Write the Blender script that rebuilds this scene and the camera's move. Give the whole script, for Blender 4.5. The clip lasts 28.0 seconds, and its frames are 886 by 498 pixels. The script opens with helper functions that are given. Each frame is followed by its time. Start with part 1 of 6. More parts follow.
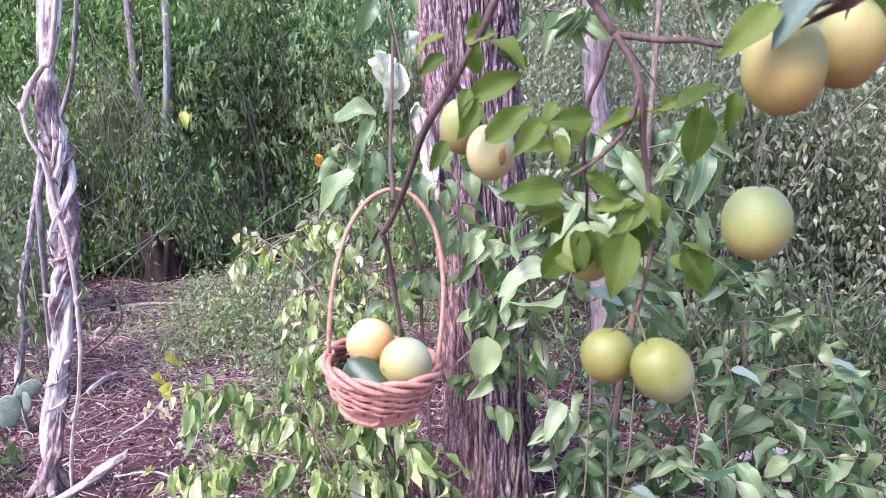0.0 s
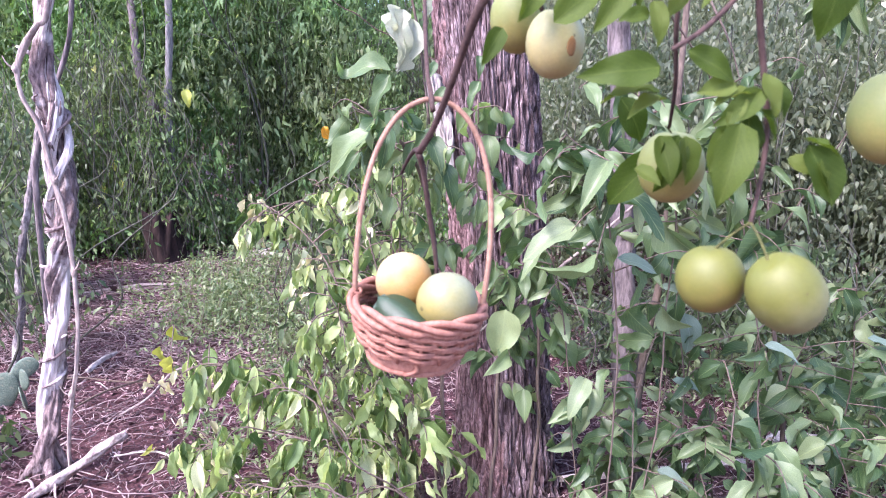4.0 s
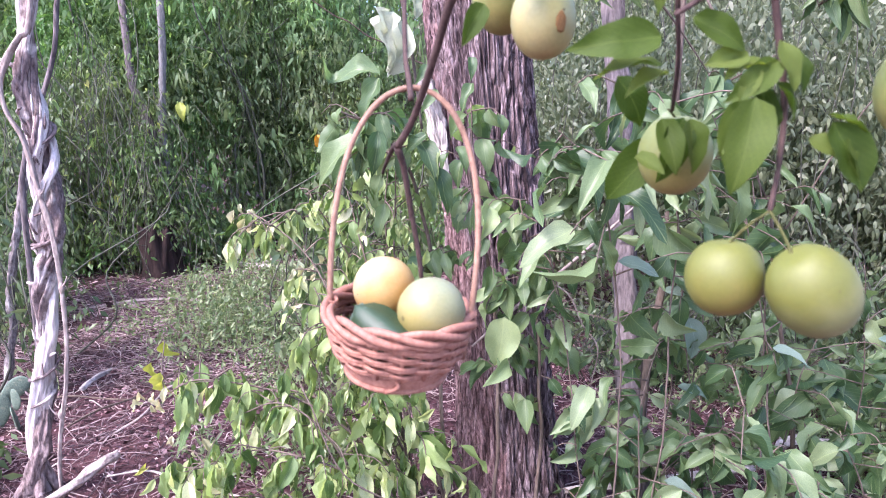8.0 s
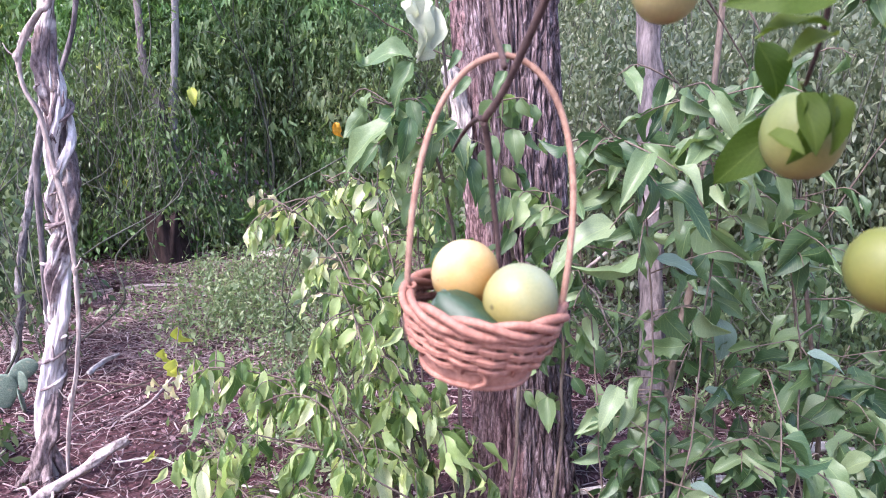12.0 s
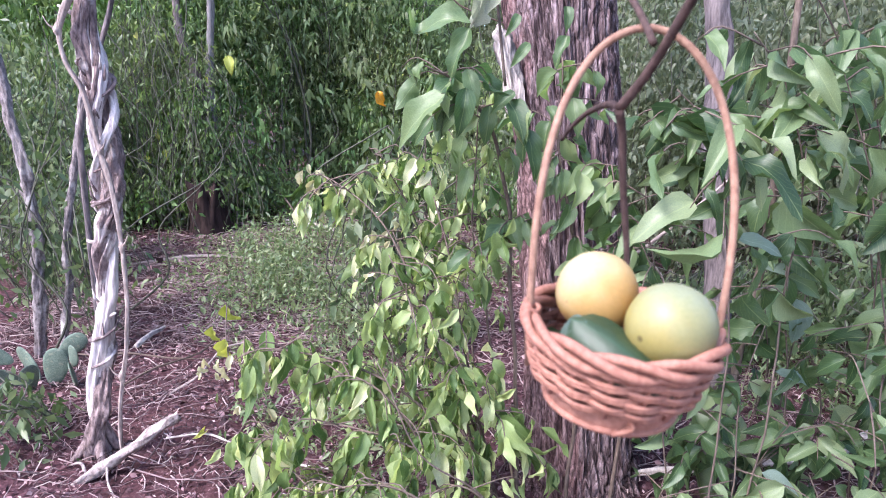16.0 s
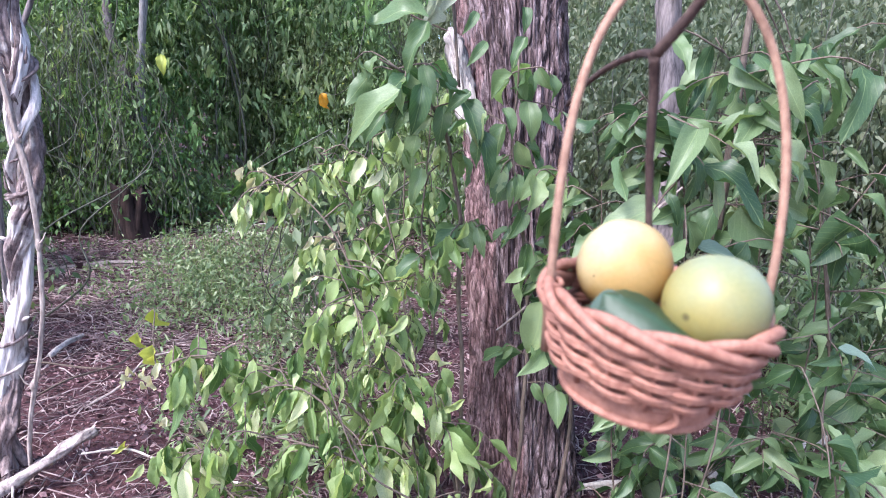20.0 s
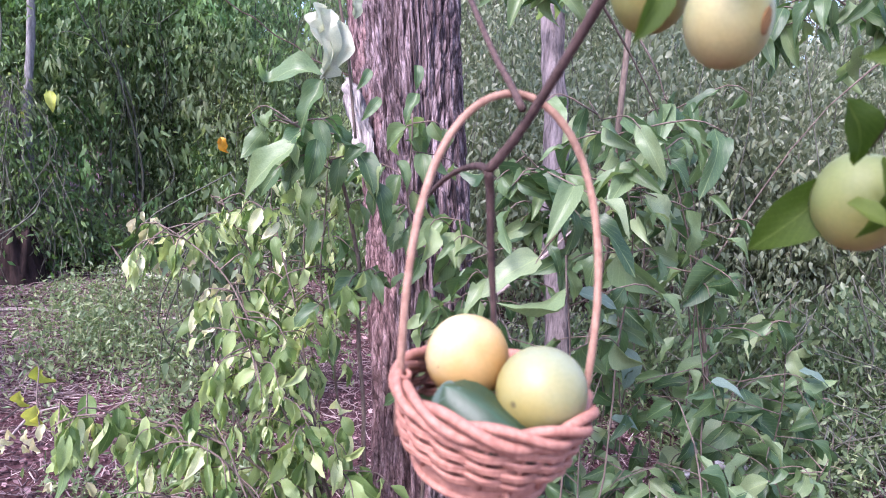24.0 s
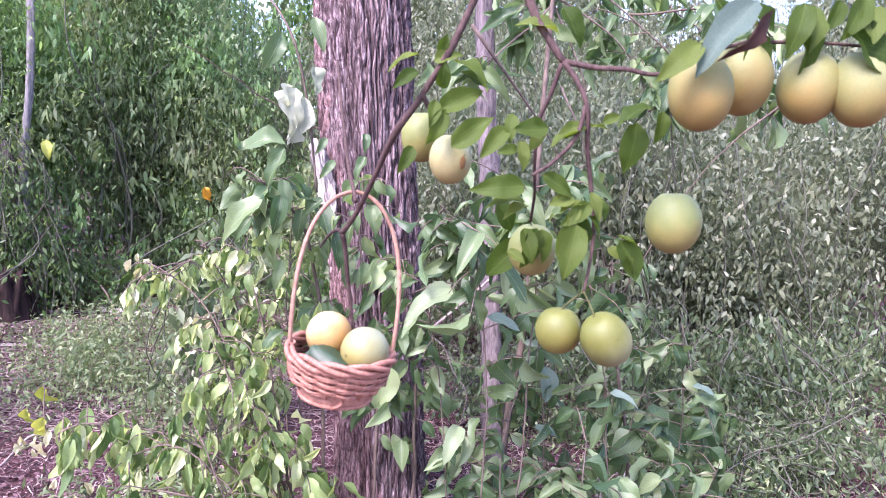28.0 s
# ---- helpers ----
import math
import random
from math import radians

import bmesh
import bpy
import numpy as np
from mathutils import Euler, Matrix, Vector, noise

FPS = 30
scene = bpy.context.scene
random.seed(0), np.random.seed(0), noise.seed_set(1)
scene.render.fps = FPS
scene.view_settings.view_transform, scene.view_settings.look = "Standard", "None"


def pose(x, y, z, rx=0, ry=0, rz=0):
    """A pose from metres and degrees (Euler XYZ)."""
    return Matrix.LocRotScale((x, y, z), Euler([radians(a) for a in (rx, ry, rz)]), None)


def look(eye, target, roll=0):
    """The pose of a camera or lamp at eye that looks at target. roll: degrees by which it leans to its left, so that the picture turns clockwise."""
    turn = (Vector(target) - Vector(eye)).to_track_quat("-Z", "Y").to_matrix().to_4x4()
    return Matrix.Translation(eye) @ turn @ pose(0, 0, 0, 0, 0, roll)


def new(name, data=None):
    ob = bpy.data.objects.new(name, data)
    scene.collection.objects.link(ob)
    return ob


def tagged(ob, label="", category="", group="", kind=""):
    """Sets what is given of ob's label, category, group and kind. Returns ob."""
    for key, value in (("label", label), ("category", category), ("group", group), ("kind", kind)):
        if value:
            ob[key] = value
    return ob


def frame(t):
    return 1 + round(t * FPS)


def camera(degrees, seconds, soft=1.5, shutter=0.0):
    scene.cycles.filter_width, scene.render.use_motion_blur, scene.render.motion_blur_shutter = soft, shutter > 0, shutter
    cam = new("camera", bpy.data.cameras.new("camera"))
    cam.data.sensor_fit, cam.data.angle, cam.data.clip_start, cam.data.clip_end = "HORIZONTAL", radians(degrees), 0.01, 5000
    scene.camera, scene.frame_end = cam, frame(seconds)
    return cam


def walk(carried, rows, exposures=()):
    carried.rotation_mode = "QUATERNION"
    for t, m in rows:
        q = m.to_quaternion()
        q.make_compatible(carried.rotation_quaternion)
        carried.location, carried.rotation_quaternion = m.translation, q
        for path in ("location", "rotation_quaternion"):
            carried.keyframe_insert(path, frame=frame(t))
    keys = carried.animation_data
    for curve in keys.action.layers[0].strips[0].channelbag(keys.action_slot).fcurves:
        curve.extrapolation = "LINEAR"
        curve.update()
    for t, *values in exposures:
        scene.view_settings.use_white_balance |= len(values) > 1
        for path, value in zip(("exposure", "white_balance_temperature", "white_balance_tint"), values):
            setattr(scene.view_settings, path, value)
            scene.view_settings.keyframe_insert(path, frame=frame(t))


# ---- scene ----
cam = camera(64.9, 28.0, 1.0)
cam.data.dof.use_dof, cam.data.dof.focus_distance, cam.data.dof.aperture_fstop = True, 2.6, 13.0
METRES, EYE, TILT, LEAN, TURN = 1.05, 1.28, -7.0, 0.0, 0.0
PATH = [
    (0, (0.145, 0.024, 1.389), (0.026, 1.993, 1.058), 0.0),
    (0.5, (0.143, 0.033, 1.39), (0.031, 2.001, 1.051), 0.5),
    (1, (0.117, 0.037, 1.369), (0.017, 2.004, 1.026), 0.8),
    (1.5, (0.119, 0.04, 1.354), (0.008, 2.007, 1.01), 0.4),
    (2, (0.095, 0.068, 1.381), (-0.018, 2.03, 1.008), 0.6),
    (2.5, (0.078, 0.08, 1.334), (-0.04, 2.044, 0.974), 0.9),
    (4.5, (0.102, 0.128, 1.304), (-0.016, 2.092, 0.944), 0.0),
    (5, (0.068, 0.116, 1.298), (-0.003, 2.082, 0.938), -0.4),
    (5.5, (0.105, 0.143, 1.302), (0.011, 2.109, 0.947), -1.3),
    (6, (0.102, 0.114, 1.28), (0.07, 2.087, 0.954), -1.3),
    (6.5, (0.103, 0.136, 1.304), (0.06, 2.105, 0.953), -1.5),
    (7, (0.121, 0.145, 1.301), (0.028, 2.113, 0.957), -1.4),
    (7.5, (0.112, 0.149, 1.292), (-0.005, 2.118, 0.966), -1.1),
    (8, (0.109, 0.178, 1.293), (-0.017, 2.145, 0.959), -0.9),
    (8.5, (0.121, 0.149, 1.27), (-0.025, 2.119, 0.955), -0.9),
    (9, (0.114, 0.208, 1.312), (-0.062, 2.168, 0.955), -1.0),
    (9.5, (0.101, 0.197, 1.291), (-0.075, 2.16, 0.947), -0.7),
    (10, (0.104, 0.211, 1.271), (-0.076, 2.176, 0.943), -0.6),
    (10.5, (0.087, 0.214, 1.279), (-0.082, 2.177, 0.933), -0.5),
    (11, (0.079, 0.214, 1.284), (-0.081, 2.176, 0.929), -0.2),
    (11.5, (0.052, 0.219, 1.275), (-0.073, 2.184, 0.922), 0.7),
    (13.5, (0.026, 0.223, 1.284), (-0.142, 2.187, 0.945), 1.3),
    (14, (-0.007, 0.235, 1.292), (-0.171, 2.196, 0.936), 1.4),
    (14.5, (0.006, 0.269, 1.306), (-0.185, 2.227, 0.943), 1.0),
    (15, (-0.009, 0.282, 1.305), (-0.213, 2.238, 0.942), 1.0),
    (15.5, (-0.006, 0.29, 1.279), (-0.232, 2.242, 0.904), 1.2),
    (16, (-0.026, 0.304, 1.292), (-0.25, 2.24, 0.845), -0.1),
    (16.5, (-0.026, 0.307, 1.278), (-0.224, 2.255, 0.871), 0.0),
    (17, (-0.044, 0.326, 1.281), (-0.22, 2.275, 0.866), 0.0),
    (17.5, (-0.035, 0.319, 1.26), (-0.217, 2.27, 0.859), 0.3),
    (18, (-0.045, 0.344, 1.271), (-0.213, 2.293, 0.854), 0.4),
    (18.5, (-0.05, 0.347, 1.266), (-0.213, 2.299, 0.865), 0.9),
    (19, (-0.05, 0.35, 1.246), (-0.201, 2.308, 0.871), 1.7),
    (19.5, (-0.062, 0.37, 1.256), (-0.163, 2.33, 0.853), 2.4),
    (20, (-0.072, 0.364, 1.247), (-0.106, 2.324, 0.848), 2.4),
    (20.5, (-0.070, 0.370, 1.248), (-0.107, 2.33, 0.847), 2.4),
    (21, (-0.078, 0.378, 1.24), (-0.038, 2.34, 0.855), 2.7),
    (21.5, (-0.088, 0.381, 1.257), (-0.001, 2.342, 0.866), 2.5),
    (23.5, (-0.059, 0.342, 1.269), (0.129, 2.307, 0.949), 2.8),
    (24, (-0.042, 0.325, 1.295), (0.176, 2.291, 0.999), 2.6),
    (24.5, (-0.001, 0.283, 1.297), (0.212, 2.257, 1.061), 4.5),
    (25, (0.01, 0.262, 1.33), (0.219, 2.238, 1.101), 3.4),
    (25.5, (0.051, 0.228, 1.332), (0.22, 2.211, 1.137), 3.3),
    (26, (0.065, 0.178, 1.349), (0.222, 2.163, 1.157), 3.2),
    (26.5, (0.094, 0.147, 1.346), (0.242, 2.133, 1.17), 2.6),
    (27, (0.108, 0.108, 1.349), (0.269, 2.093, 1.172), 2.5),
    (27.5, (0.088, 0.07, 1.361), (0.271, 2.055, 1.2), 2.6),
    (28, (0.05, -0.059, 1.341), (0.3, 1.917, 1.159), 2.5),
]
walk(cam, [(t, look(eye, target, roll)) for t, eye, target, roll in PATH], [(0.0, 2.16, 6030, 28), (11.0, 2.05, 6110, 22), (14.0, 1.92, 6100, 19), (18.0, 1.86, 6050, 16), (21.0, 1.81, 5900, 11), (24.0, 1.93, 5960, 26), (28.0, 2.22, 6060, 33)])

# ---- world and sun ----
world = bpy.data.worlds.new("world")
scene.world = world
world.use_nodes = True
wn = world.node_tree
sky = wn.nodes.new("ShaderNodeTexSky")
sky.sky_type = "NISHITA"
sky.sun_disc = False
sky.sun_elevation, sky.sun_rotation = radians(52), radians(222)
sky.air_density, sky.dust_density, sky.ozone_density = 1.0, 1.5, 1.2
wn.nodes["Background"].inputs["Strength"].default_value = 0.15
wn.links.new(sky.outputs["Color"], wn.nodes["Background"].inputs["Color"])
sun = new("sun", bpy.data.lights.new("sun", "SUN"))
sun.data.energy, sun.data.angle, sun.data.color = 2.15, radians(24), (1.0, 0.96, 0.92)
sun.matrix_world = look((-3.6, -4.0, 6.9), (0, 0, 0))


# ---- materials ----
def nodes_of(name):
    m = bpy.data.materials.new(name)
    m.use_nodes = True
    nt = m.node_tree
    return m, nt, nt.nodes["Principled BSDF"]


def ramp(nt, stops, fac):
    r = nt.nodes.new("ShaderNodeValToRGB")
    els = r.color_ramp.elements
    while len(els) < len(stops):
        els.new(0.5)
    for e, (p, c) in zip(els, stops):
        e.position, e.color = p, (*c, 1)
    nt.links.new(fac, r.inputs["Fac"])
    return r.outputs["Color"]


def noise_tex(nt, scale, detail=4, vec=None, rough=0.55):
    n = nt.nodes.new("ShaderNodeTexNoise")
    n.inputs["Scale"].default_value, n.inputs["Detail"].default_value = scale, detail
    n.inputs["Roughness"].default_value = rough
    if vec is None:
        vec = nt.nodes.new("ShaderNodeTexCoord").outputs["Object"]
    nt.links.new(vec, n.inputs["Vector"])
    return n.outputs["Fac"]


def mix(nt, fac, a, b, mode="MIX"):
    m = nt.nodes.new("ShaderNodeMix")
    m.data_type, m.blend_type = "RGBA", mode
    for sock, v in ((m.inputs["Factor"], fac), (m.inputs["A"], a), (m.inputs["B"], b)):
        if hasattr(v, "is_linked"):
            nt.links.new(v, sock)
        elif isinstance(v, tuple):
            sock.default_value = (*v, 1)
        else:
            sock.default_value = v
    return m.outputs["Result"]


def bump(nt, bsdf, height, strength, dist=0.002):
    b = nt.nodes.new("ShaderNodeBump")
    b.inputs["Strength"].default_value, b.inputs["Distance"].default_value = strength, dist
    nt.links.new(height, b.inputs["Height"])
    nt.links.new(b.outputs["Normal"], bsdf.inputs["Normal"])


def stretched(nt, sx, sy, sz):
    tc = nt.nodes.new("ShaderNodeTexCoord")
    mp = nt.nodes.new("ShaderNodeMapping")
    mp.inputs["Scale"].default_value = (sx, sy, sz)
    nt.links.new(tc.outputs["Object"], mp.inputs["Vector"])
    return mp.outputs["Vector"]


def leaf_material(name, stops, thin, per_island=False, rough=0.42, grain=60, through_light=0.35, vein=(0.35, 0.42, 0.2), patch=None, gloss=0.5):
    m, nt, b = nodes_of(name)
    if per_island:
        rnd = nt.nodes.new("ShaderNodeNewGeometry").outputs["Random Per Island"]
    else:
        rnd = nt.nodes.new("ShaderNodeObjectInfo").outputs["Random"]
    col = ramp(nt, stops, rnd)
    n = noise_tex(nt, grain, 3)
    col = mix(nt, 0.55, col, ramp(nt, [(0.3, (0.62, 0.66, 0.6)), (0.7, (1.25, 1.2, 1.15))], n), "MULTIPLY")
    if patch:
        col = mix(nt, ramp(nt, [(0.42, (0, 0, 0)), (0.62, (1, 1, 1))], noise_tex(nt, 0.9, 3)), col, mix(nt, 1.0, col, patch, "MULTIPLY"))
    if vein:
        uv = nt.nodes.new("ShaderNodeTexCoord").outputs["UV"]
        sep = nt.nodes.new("ShaderNodeSeparateXYZ")
        nt.links.new(uv, sep.inputs[0])
        ma = nt.nodes.new("ShaderNodeMath")
        ma.operation = "SUBTRACT"
        ma.inputs[1].default_value = 0.5
        nt.links.new(sep.outputs["X"], ma.inputs[0])
        ab = nt.nodes.new("ShaderNodeMath")
        ab.operation = "ABSOLUTE"
        nt.links.new(ma.outputs[0], ab.inputs[0])
        line = ramp(nt, [(0.0, (0.5, 0.5, 0.5)), (0.022, (0, 0, 0))], ab.outputs[0])
        # side veins run slantwise from the midrib
        sv = nt.nodes.new("ShaderNodeMath")
        sv.operation = "MULTIPLY_ADD"
        sv.inputs[1].default_value = -1.1
        nt.links.new(ab.outputs[0], sv.inputs[0])
        nt.links.new(sep.outputs["Y"], sv.inputs[2])
        sc = nt.nodes.new("ShaderNodeMath")
        sc.operation = "MULTIPLY"
        sc.inputs[1].default_value = 44.0
        nt.links.new(sv.outputs[0], sc.inputs[0])
        sn = nt.nodes.new("ShaderNodeMath")
        sn.operation = "SINE"
        nt.links.new(sc.outputs[0], sn.inputs[0])
        side = ramp(nt, [(0.86, (0, 0, 0)), (1.0, (0.14, 0.14, 0.14))], sn.outputs[0])
        vf = mix(nt, 1.0, line, side, "ADD")
        col = mix(nt, vf, col, vein)
    nt.links.new(col, b.inputs["Base Color"])
    b.inputs["Roughness"].default_value = rough
    b.inputs["Specular IOR Level"].default_value = gloss
    bump(nt, b, n, 0.35, 0.001)
    tr = nt.nodes.new("ShaderNodeBsdfTranslucent")
    nt.links.new(mix(nt, 1.0, col, thin, "MULTIPLY"), tr.inputs["Color"])
    ms = nt.nodes.new("ShaderNodeMixShader")
    ms.inputs["Fac"].default_value = through_light
    nt.links.new(b.outputs[0], ms.inputs[1])
    nt.links.new(tr.outputs[0], ms.inputs[2])
    nt.links.new(ms.outputs[0], nt.nodes["Material Output"].inputs["Surface"])
    return m


def wood_material(name, dark, light, grain=(60, 60, 6), rough=0.85, strength=0.7, dist=0.004, blotch=None):
    m, nt, b = nodes_of(name)
    g = noise_tex(nt, 1.0, 6, stretched(nt, *grain), 0.65)
    col = ramp(nt, [(0.3, dark), (0.68, light)], g)
    big = noise_tex(nt, 5.0, 3)
    col = mix(nt, 0.6, col, ramp(nt, [(0.35, (0.7, 0.68, 0.7)), (0.65, (1.2, 1.18, 1.15))], big), "MULTIPLY")
    if blotch:
        col = mix(nt, ramp(nt, [(0.58, (0, 0, 0)), (0.66, (1, 1, 1))], noise_tex(nt, 9.0, 4)), col, blotch)
    nt.links.new(col, b.inputs["Base Color"])
    b.inputs["Roughness"].default_value = rough
    b.inputs["Specular IOR Level"].default_value = 0.25
    bump(nt, b, g, strength, dist)
    return m


def fruit_material(name, top, side, flush, axis, spots=0.0, rough=0.48):
    """Waxy skin that goes from one colour to another along an axis, mottled, with a few dark specks."""
    m, nt, b = nodes_of(name)
    tc = nt.nodes.new("ShaderNodeTexCoord")
    dot = nt.nodes.new("ShaderNodeVectorMath")
    dot.operation = "DOT_PRODUCT"
    dot.inputs[1].default_value = axis
    nt.links.new(tc.outputs["Object"], dot.inputs[0])
    add = nt.nodes.new("ShaderNodeMath")
    add.operation = "MULTIPLY_ADD"
    add.inputs[1].default_value, add.inputs[2].default_value = 14.0, 0.26
    nt.links.new(dot.outputs["Value"], add.inputs[0])
    n = noise_tex(nt, 34, 5)
    w = nt.nodes.new("ShaderNodeMath")
    w.operation = "MULTIPLY_ADD"
    w.inputs[1].default_value = 0.6
    nt.links.new(n, w.inputs[0])
    nt.links.new(add.outputs[0], w.inputs[2])
    col = ramp(nt, [(0.28, flush), (0.62, side), (0.98, top)], w.outputs[0])
    fine = noise_tex(nt, 420, 2)
    col = mix(nt, 0.5, col, ramp(nt, [(0.35, (0.86, 0.88, 0.8)), (0.65, (1.08, 1.07, 1.05))], fine), "MULTIPLY")
    if spots:
        v = nt.nodes.new("ShaderNodeTexVoronoi")
        v.inputs["Scale"].default_value = 70
        nt.links.new(tc.outputs["Object"], v.inputs["Vector"])
        sp = ramp(nt, [(0.06 * spots, (1, 1, 1)), (0.13 * spots, (0, 0, 0))], v.outputs["Distance"])
        few = ramp(nt, [(0.52, (0, 0, 0)), (0.55, (1, 1, 1))], noise_tex(nt, 40, 1))
        col = mix(nt, mix(nt, 1.0, sp, few, "MULTIPLY"), col, (0.09, 0.07, 0.025))
    nt.links.new(col, b.inputs["Base Color"])
    b.inputs["Roughness"].default_value = rough
    b.inputs["Subsurface Weight"].default_value = 0.18
    b.inputs["Subsurface Radius"].default_value = (0.008, 0.006, 0.002)
    b.inputs["Subsurface Scale"].default_value = 0.5
    bump(nt, b, fine, 0.06, 0.0006)
    return m


GREEN_FRUIT_LEAF = leaf_material("fruit_tree_leaf", [(0.0, (0.04, 0.074, 0.012)), (0.5, (0.074, 0.116, 0.02)), (1.0, (0.135, 0.178, 0.042))], (1.6, 1.6, 0.7), through_light=0.45, rough=0.58, vein=(0.17, 0.22, 0.06), gloss=0.22)
WILTED_LEAF = leaf_material("wilted_shrub_leaf", [(0.0, (0.07, 0.13, 0.04)), (0.22, (0.15, 0.23, 0.082)), (0.55, (0.31, 0.395, 0.17)), (0.9, (0.51, 0.575, 0.3)), (1.0, (0.76, 0.73, 0.53))], (1.4, 1.4, 0.92), through_light=0.42, rough=0.5)
BROAD_LEAF = leaf_material("broad_shrub_leaf", [(0.0, (0.035, 0.075, 0.031)), (0.35, (0.078, 0.135, 0.06)), (0.75, (0.148, 0.213, 0.1)), (1.0, (0.27, 0.325, 0.195))], (1.5, 1.5, 0.9), rough=0.42)
CLIMBER_LEAF = leaf_material("climber_leaf", [(0.0, (0.05, 0.1, 0.045)), (0.4, (0.105, 0.165, 0.075)), (0.8, (0.18, 0.245, 0.12)), (1.0, (0.29, 0.35, 0.18))], (1.4, 1.6, 0.9), rough=0.43)
THICKET_LEAF = leaf_material("thicket_leaf", [(0.0, (0.1, 0.14, 0.072)), (0.5, (0.158, 0.21, 0.106)), (0.85, (0.215, 0.27, 0.143)), (0.985, (0.31, 0.36, 0.2)), (1.0, (0.45, 0.42, 0.16))], (1.4, 1.5, 0.85), per_island=True, through_light=0.5, grain=14, vein=None, patch=(0.68, 1.06, 0.72))
DRY_THICKET_LEAF = leaf_material("pale_thicket_leaf", [(0.0, (0.098, 0.122, 0.074)), (0.45, (0.145, 0.17, 0.104)), (0.93, (0.225, 0.245, 0.158)), (1.0, (0.36, 0.35, 0.27))], (1.3, 1.4, 0.9), per_island=True, grain=14, vein=None)
CLEAR_LEAF = leaf_material("low_bush_leaf", [(0.0, (0.06, 0.095, 0.046)), (0.5, (0.11, 0.155, 0.078)), (1.0, (0.21, 0.25, 0.14))], (1.4, 1.5, 0.9), per_island=True, grain=20, vein=None)
HERB_LEAF = leaf_material("herb_leaf", [(0.0, (0.095, 0.14, 0.065)), (0.6, (0.18, 0.235, 0.12)), (1.0, (0.32, 0.35, 0.2))], (1.3, 1.45, 0.88), per_island=True, grain=30, vein=None)
LITTER = leaf_material("dead_leaf", [(0.0, (0.026, 0.011, 0.014)), (0.5, (0.135, 0.066, 0.078)), (0.85, (0.37, 0.225, 0.245)), (1.0, (0.52, 0.37, 0.375))], (1.0, 0.8, 0.8), per_island=True, rough=0.8, grain=40, through_light=0.1, vein=None)
TWIG_LITTER = leaf_material("dry_twig", [(0.0, (0.055, 0.033, 0.038)), (0.4, (0.2, 0.125, 0.135)), (0.8, (0.4, 0.29, 0.3)), (1.0, (0.56, 0.45, 0.445))], (1, 1, 1), per_island=True, rough=0.85, grain=60, through_light=0.0, vein=None)
ORANGE_LEAF = leaf_material("orange_leaf", [(0.0, (0.62, 0.3, 0.03)), (1.0, (0.55, 0.42, 0.05))], (1.3, 1.1, 0.7), vein=(0.6, 0.5, 0.2))
YELLOW_LEAF = leaf_material("yellow_green_leaf", [(0.0, (0.4, 0.44, 0.08)), (1.0, (0.5, 0.5, 0.15))], (1.3, 1.3, 0.7), vein=(0.5, 0.52, 0.25))
PALE_LEAF = leaf_material("pale_dry_leaf", [(0.0, (0.4, 0.44, 0.33)), (1.0, (0.6, 0.61, 0.5))], (1.0, 1.05, 0.9), rough=0.7, vein=(0.45, 0.45, 0.37))
BLUE_LEAF = leaf_material("grey_green_leaf", [(0.0, (0.13, 0.19, 0.155)), (1.0, (0.22, 0.29, 0.24))], (1.0, 1.2, 0.9), rough=0.45, vein=(0.35, 0.42, 0.38))
DARK_LEAF = leaf_material("dark_glossy_leaf", [(0.0, (0.026, 0.05, 0.024)), (1.0, (0.032, 0.06, 0.03))], (0.8, 1.2, 0.8), rough=0.42, through_light=0.12, vein=(0.03, 0.09, 0.05))
LEAF_UNDERSIDE = leaf_material("leaf_underside", [(0.0, (0.085, 0.125, 0.105)), (1.0, (0.1, 0.14, 0.12))], (0.9, 1.1, 0.9), rough=0.65, through_light=0.15, vein=(0.13, 0.19, 0.16), gloss=0.2)
CREAM_LEAF = leaf_material("cream_leaf", [(0.0, (0.5, 0.5, 0.3)), (1.0, (0.68, 0.63, 0.45))], (1.2, 1.1, 0.9), rough=0.6, vein=(0.6, 0.55, 0.4))
BROWN_LEAF = leaf_material("withered_leaf", [(0.0, (0.06, 0.022, 0.014)), (1.0, (0.1, 0.04, 0.02))], (1.0, 0.6, 0.4), rough=0.7, through_light=0.15, vein=None)


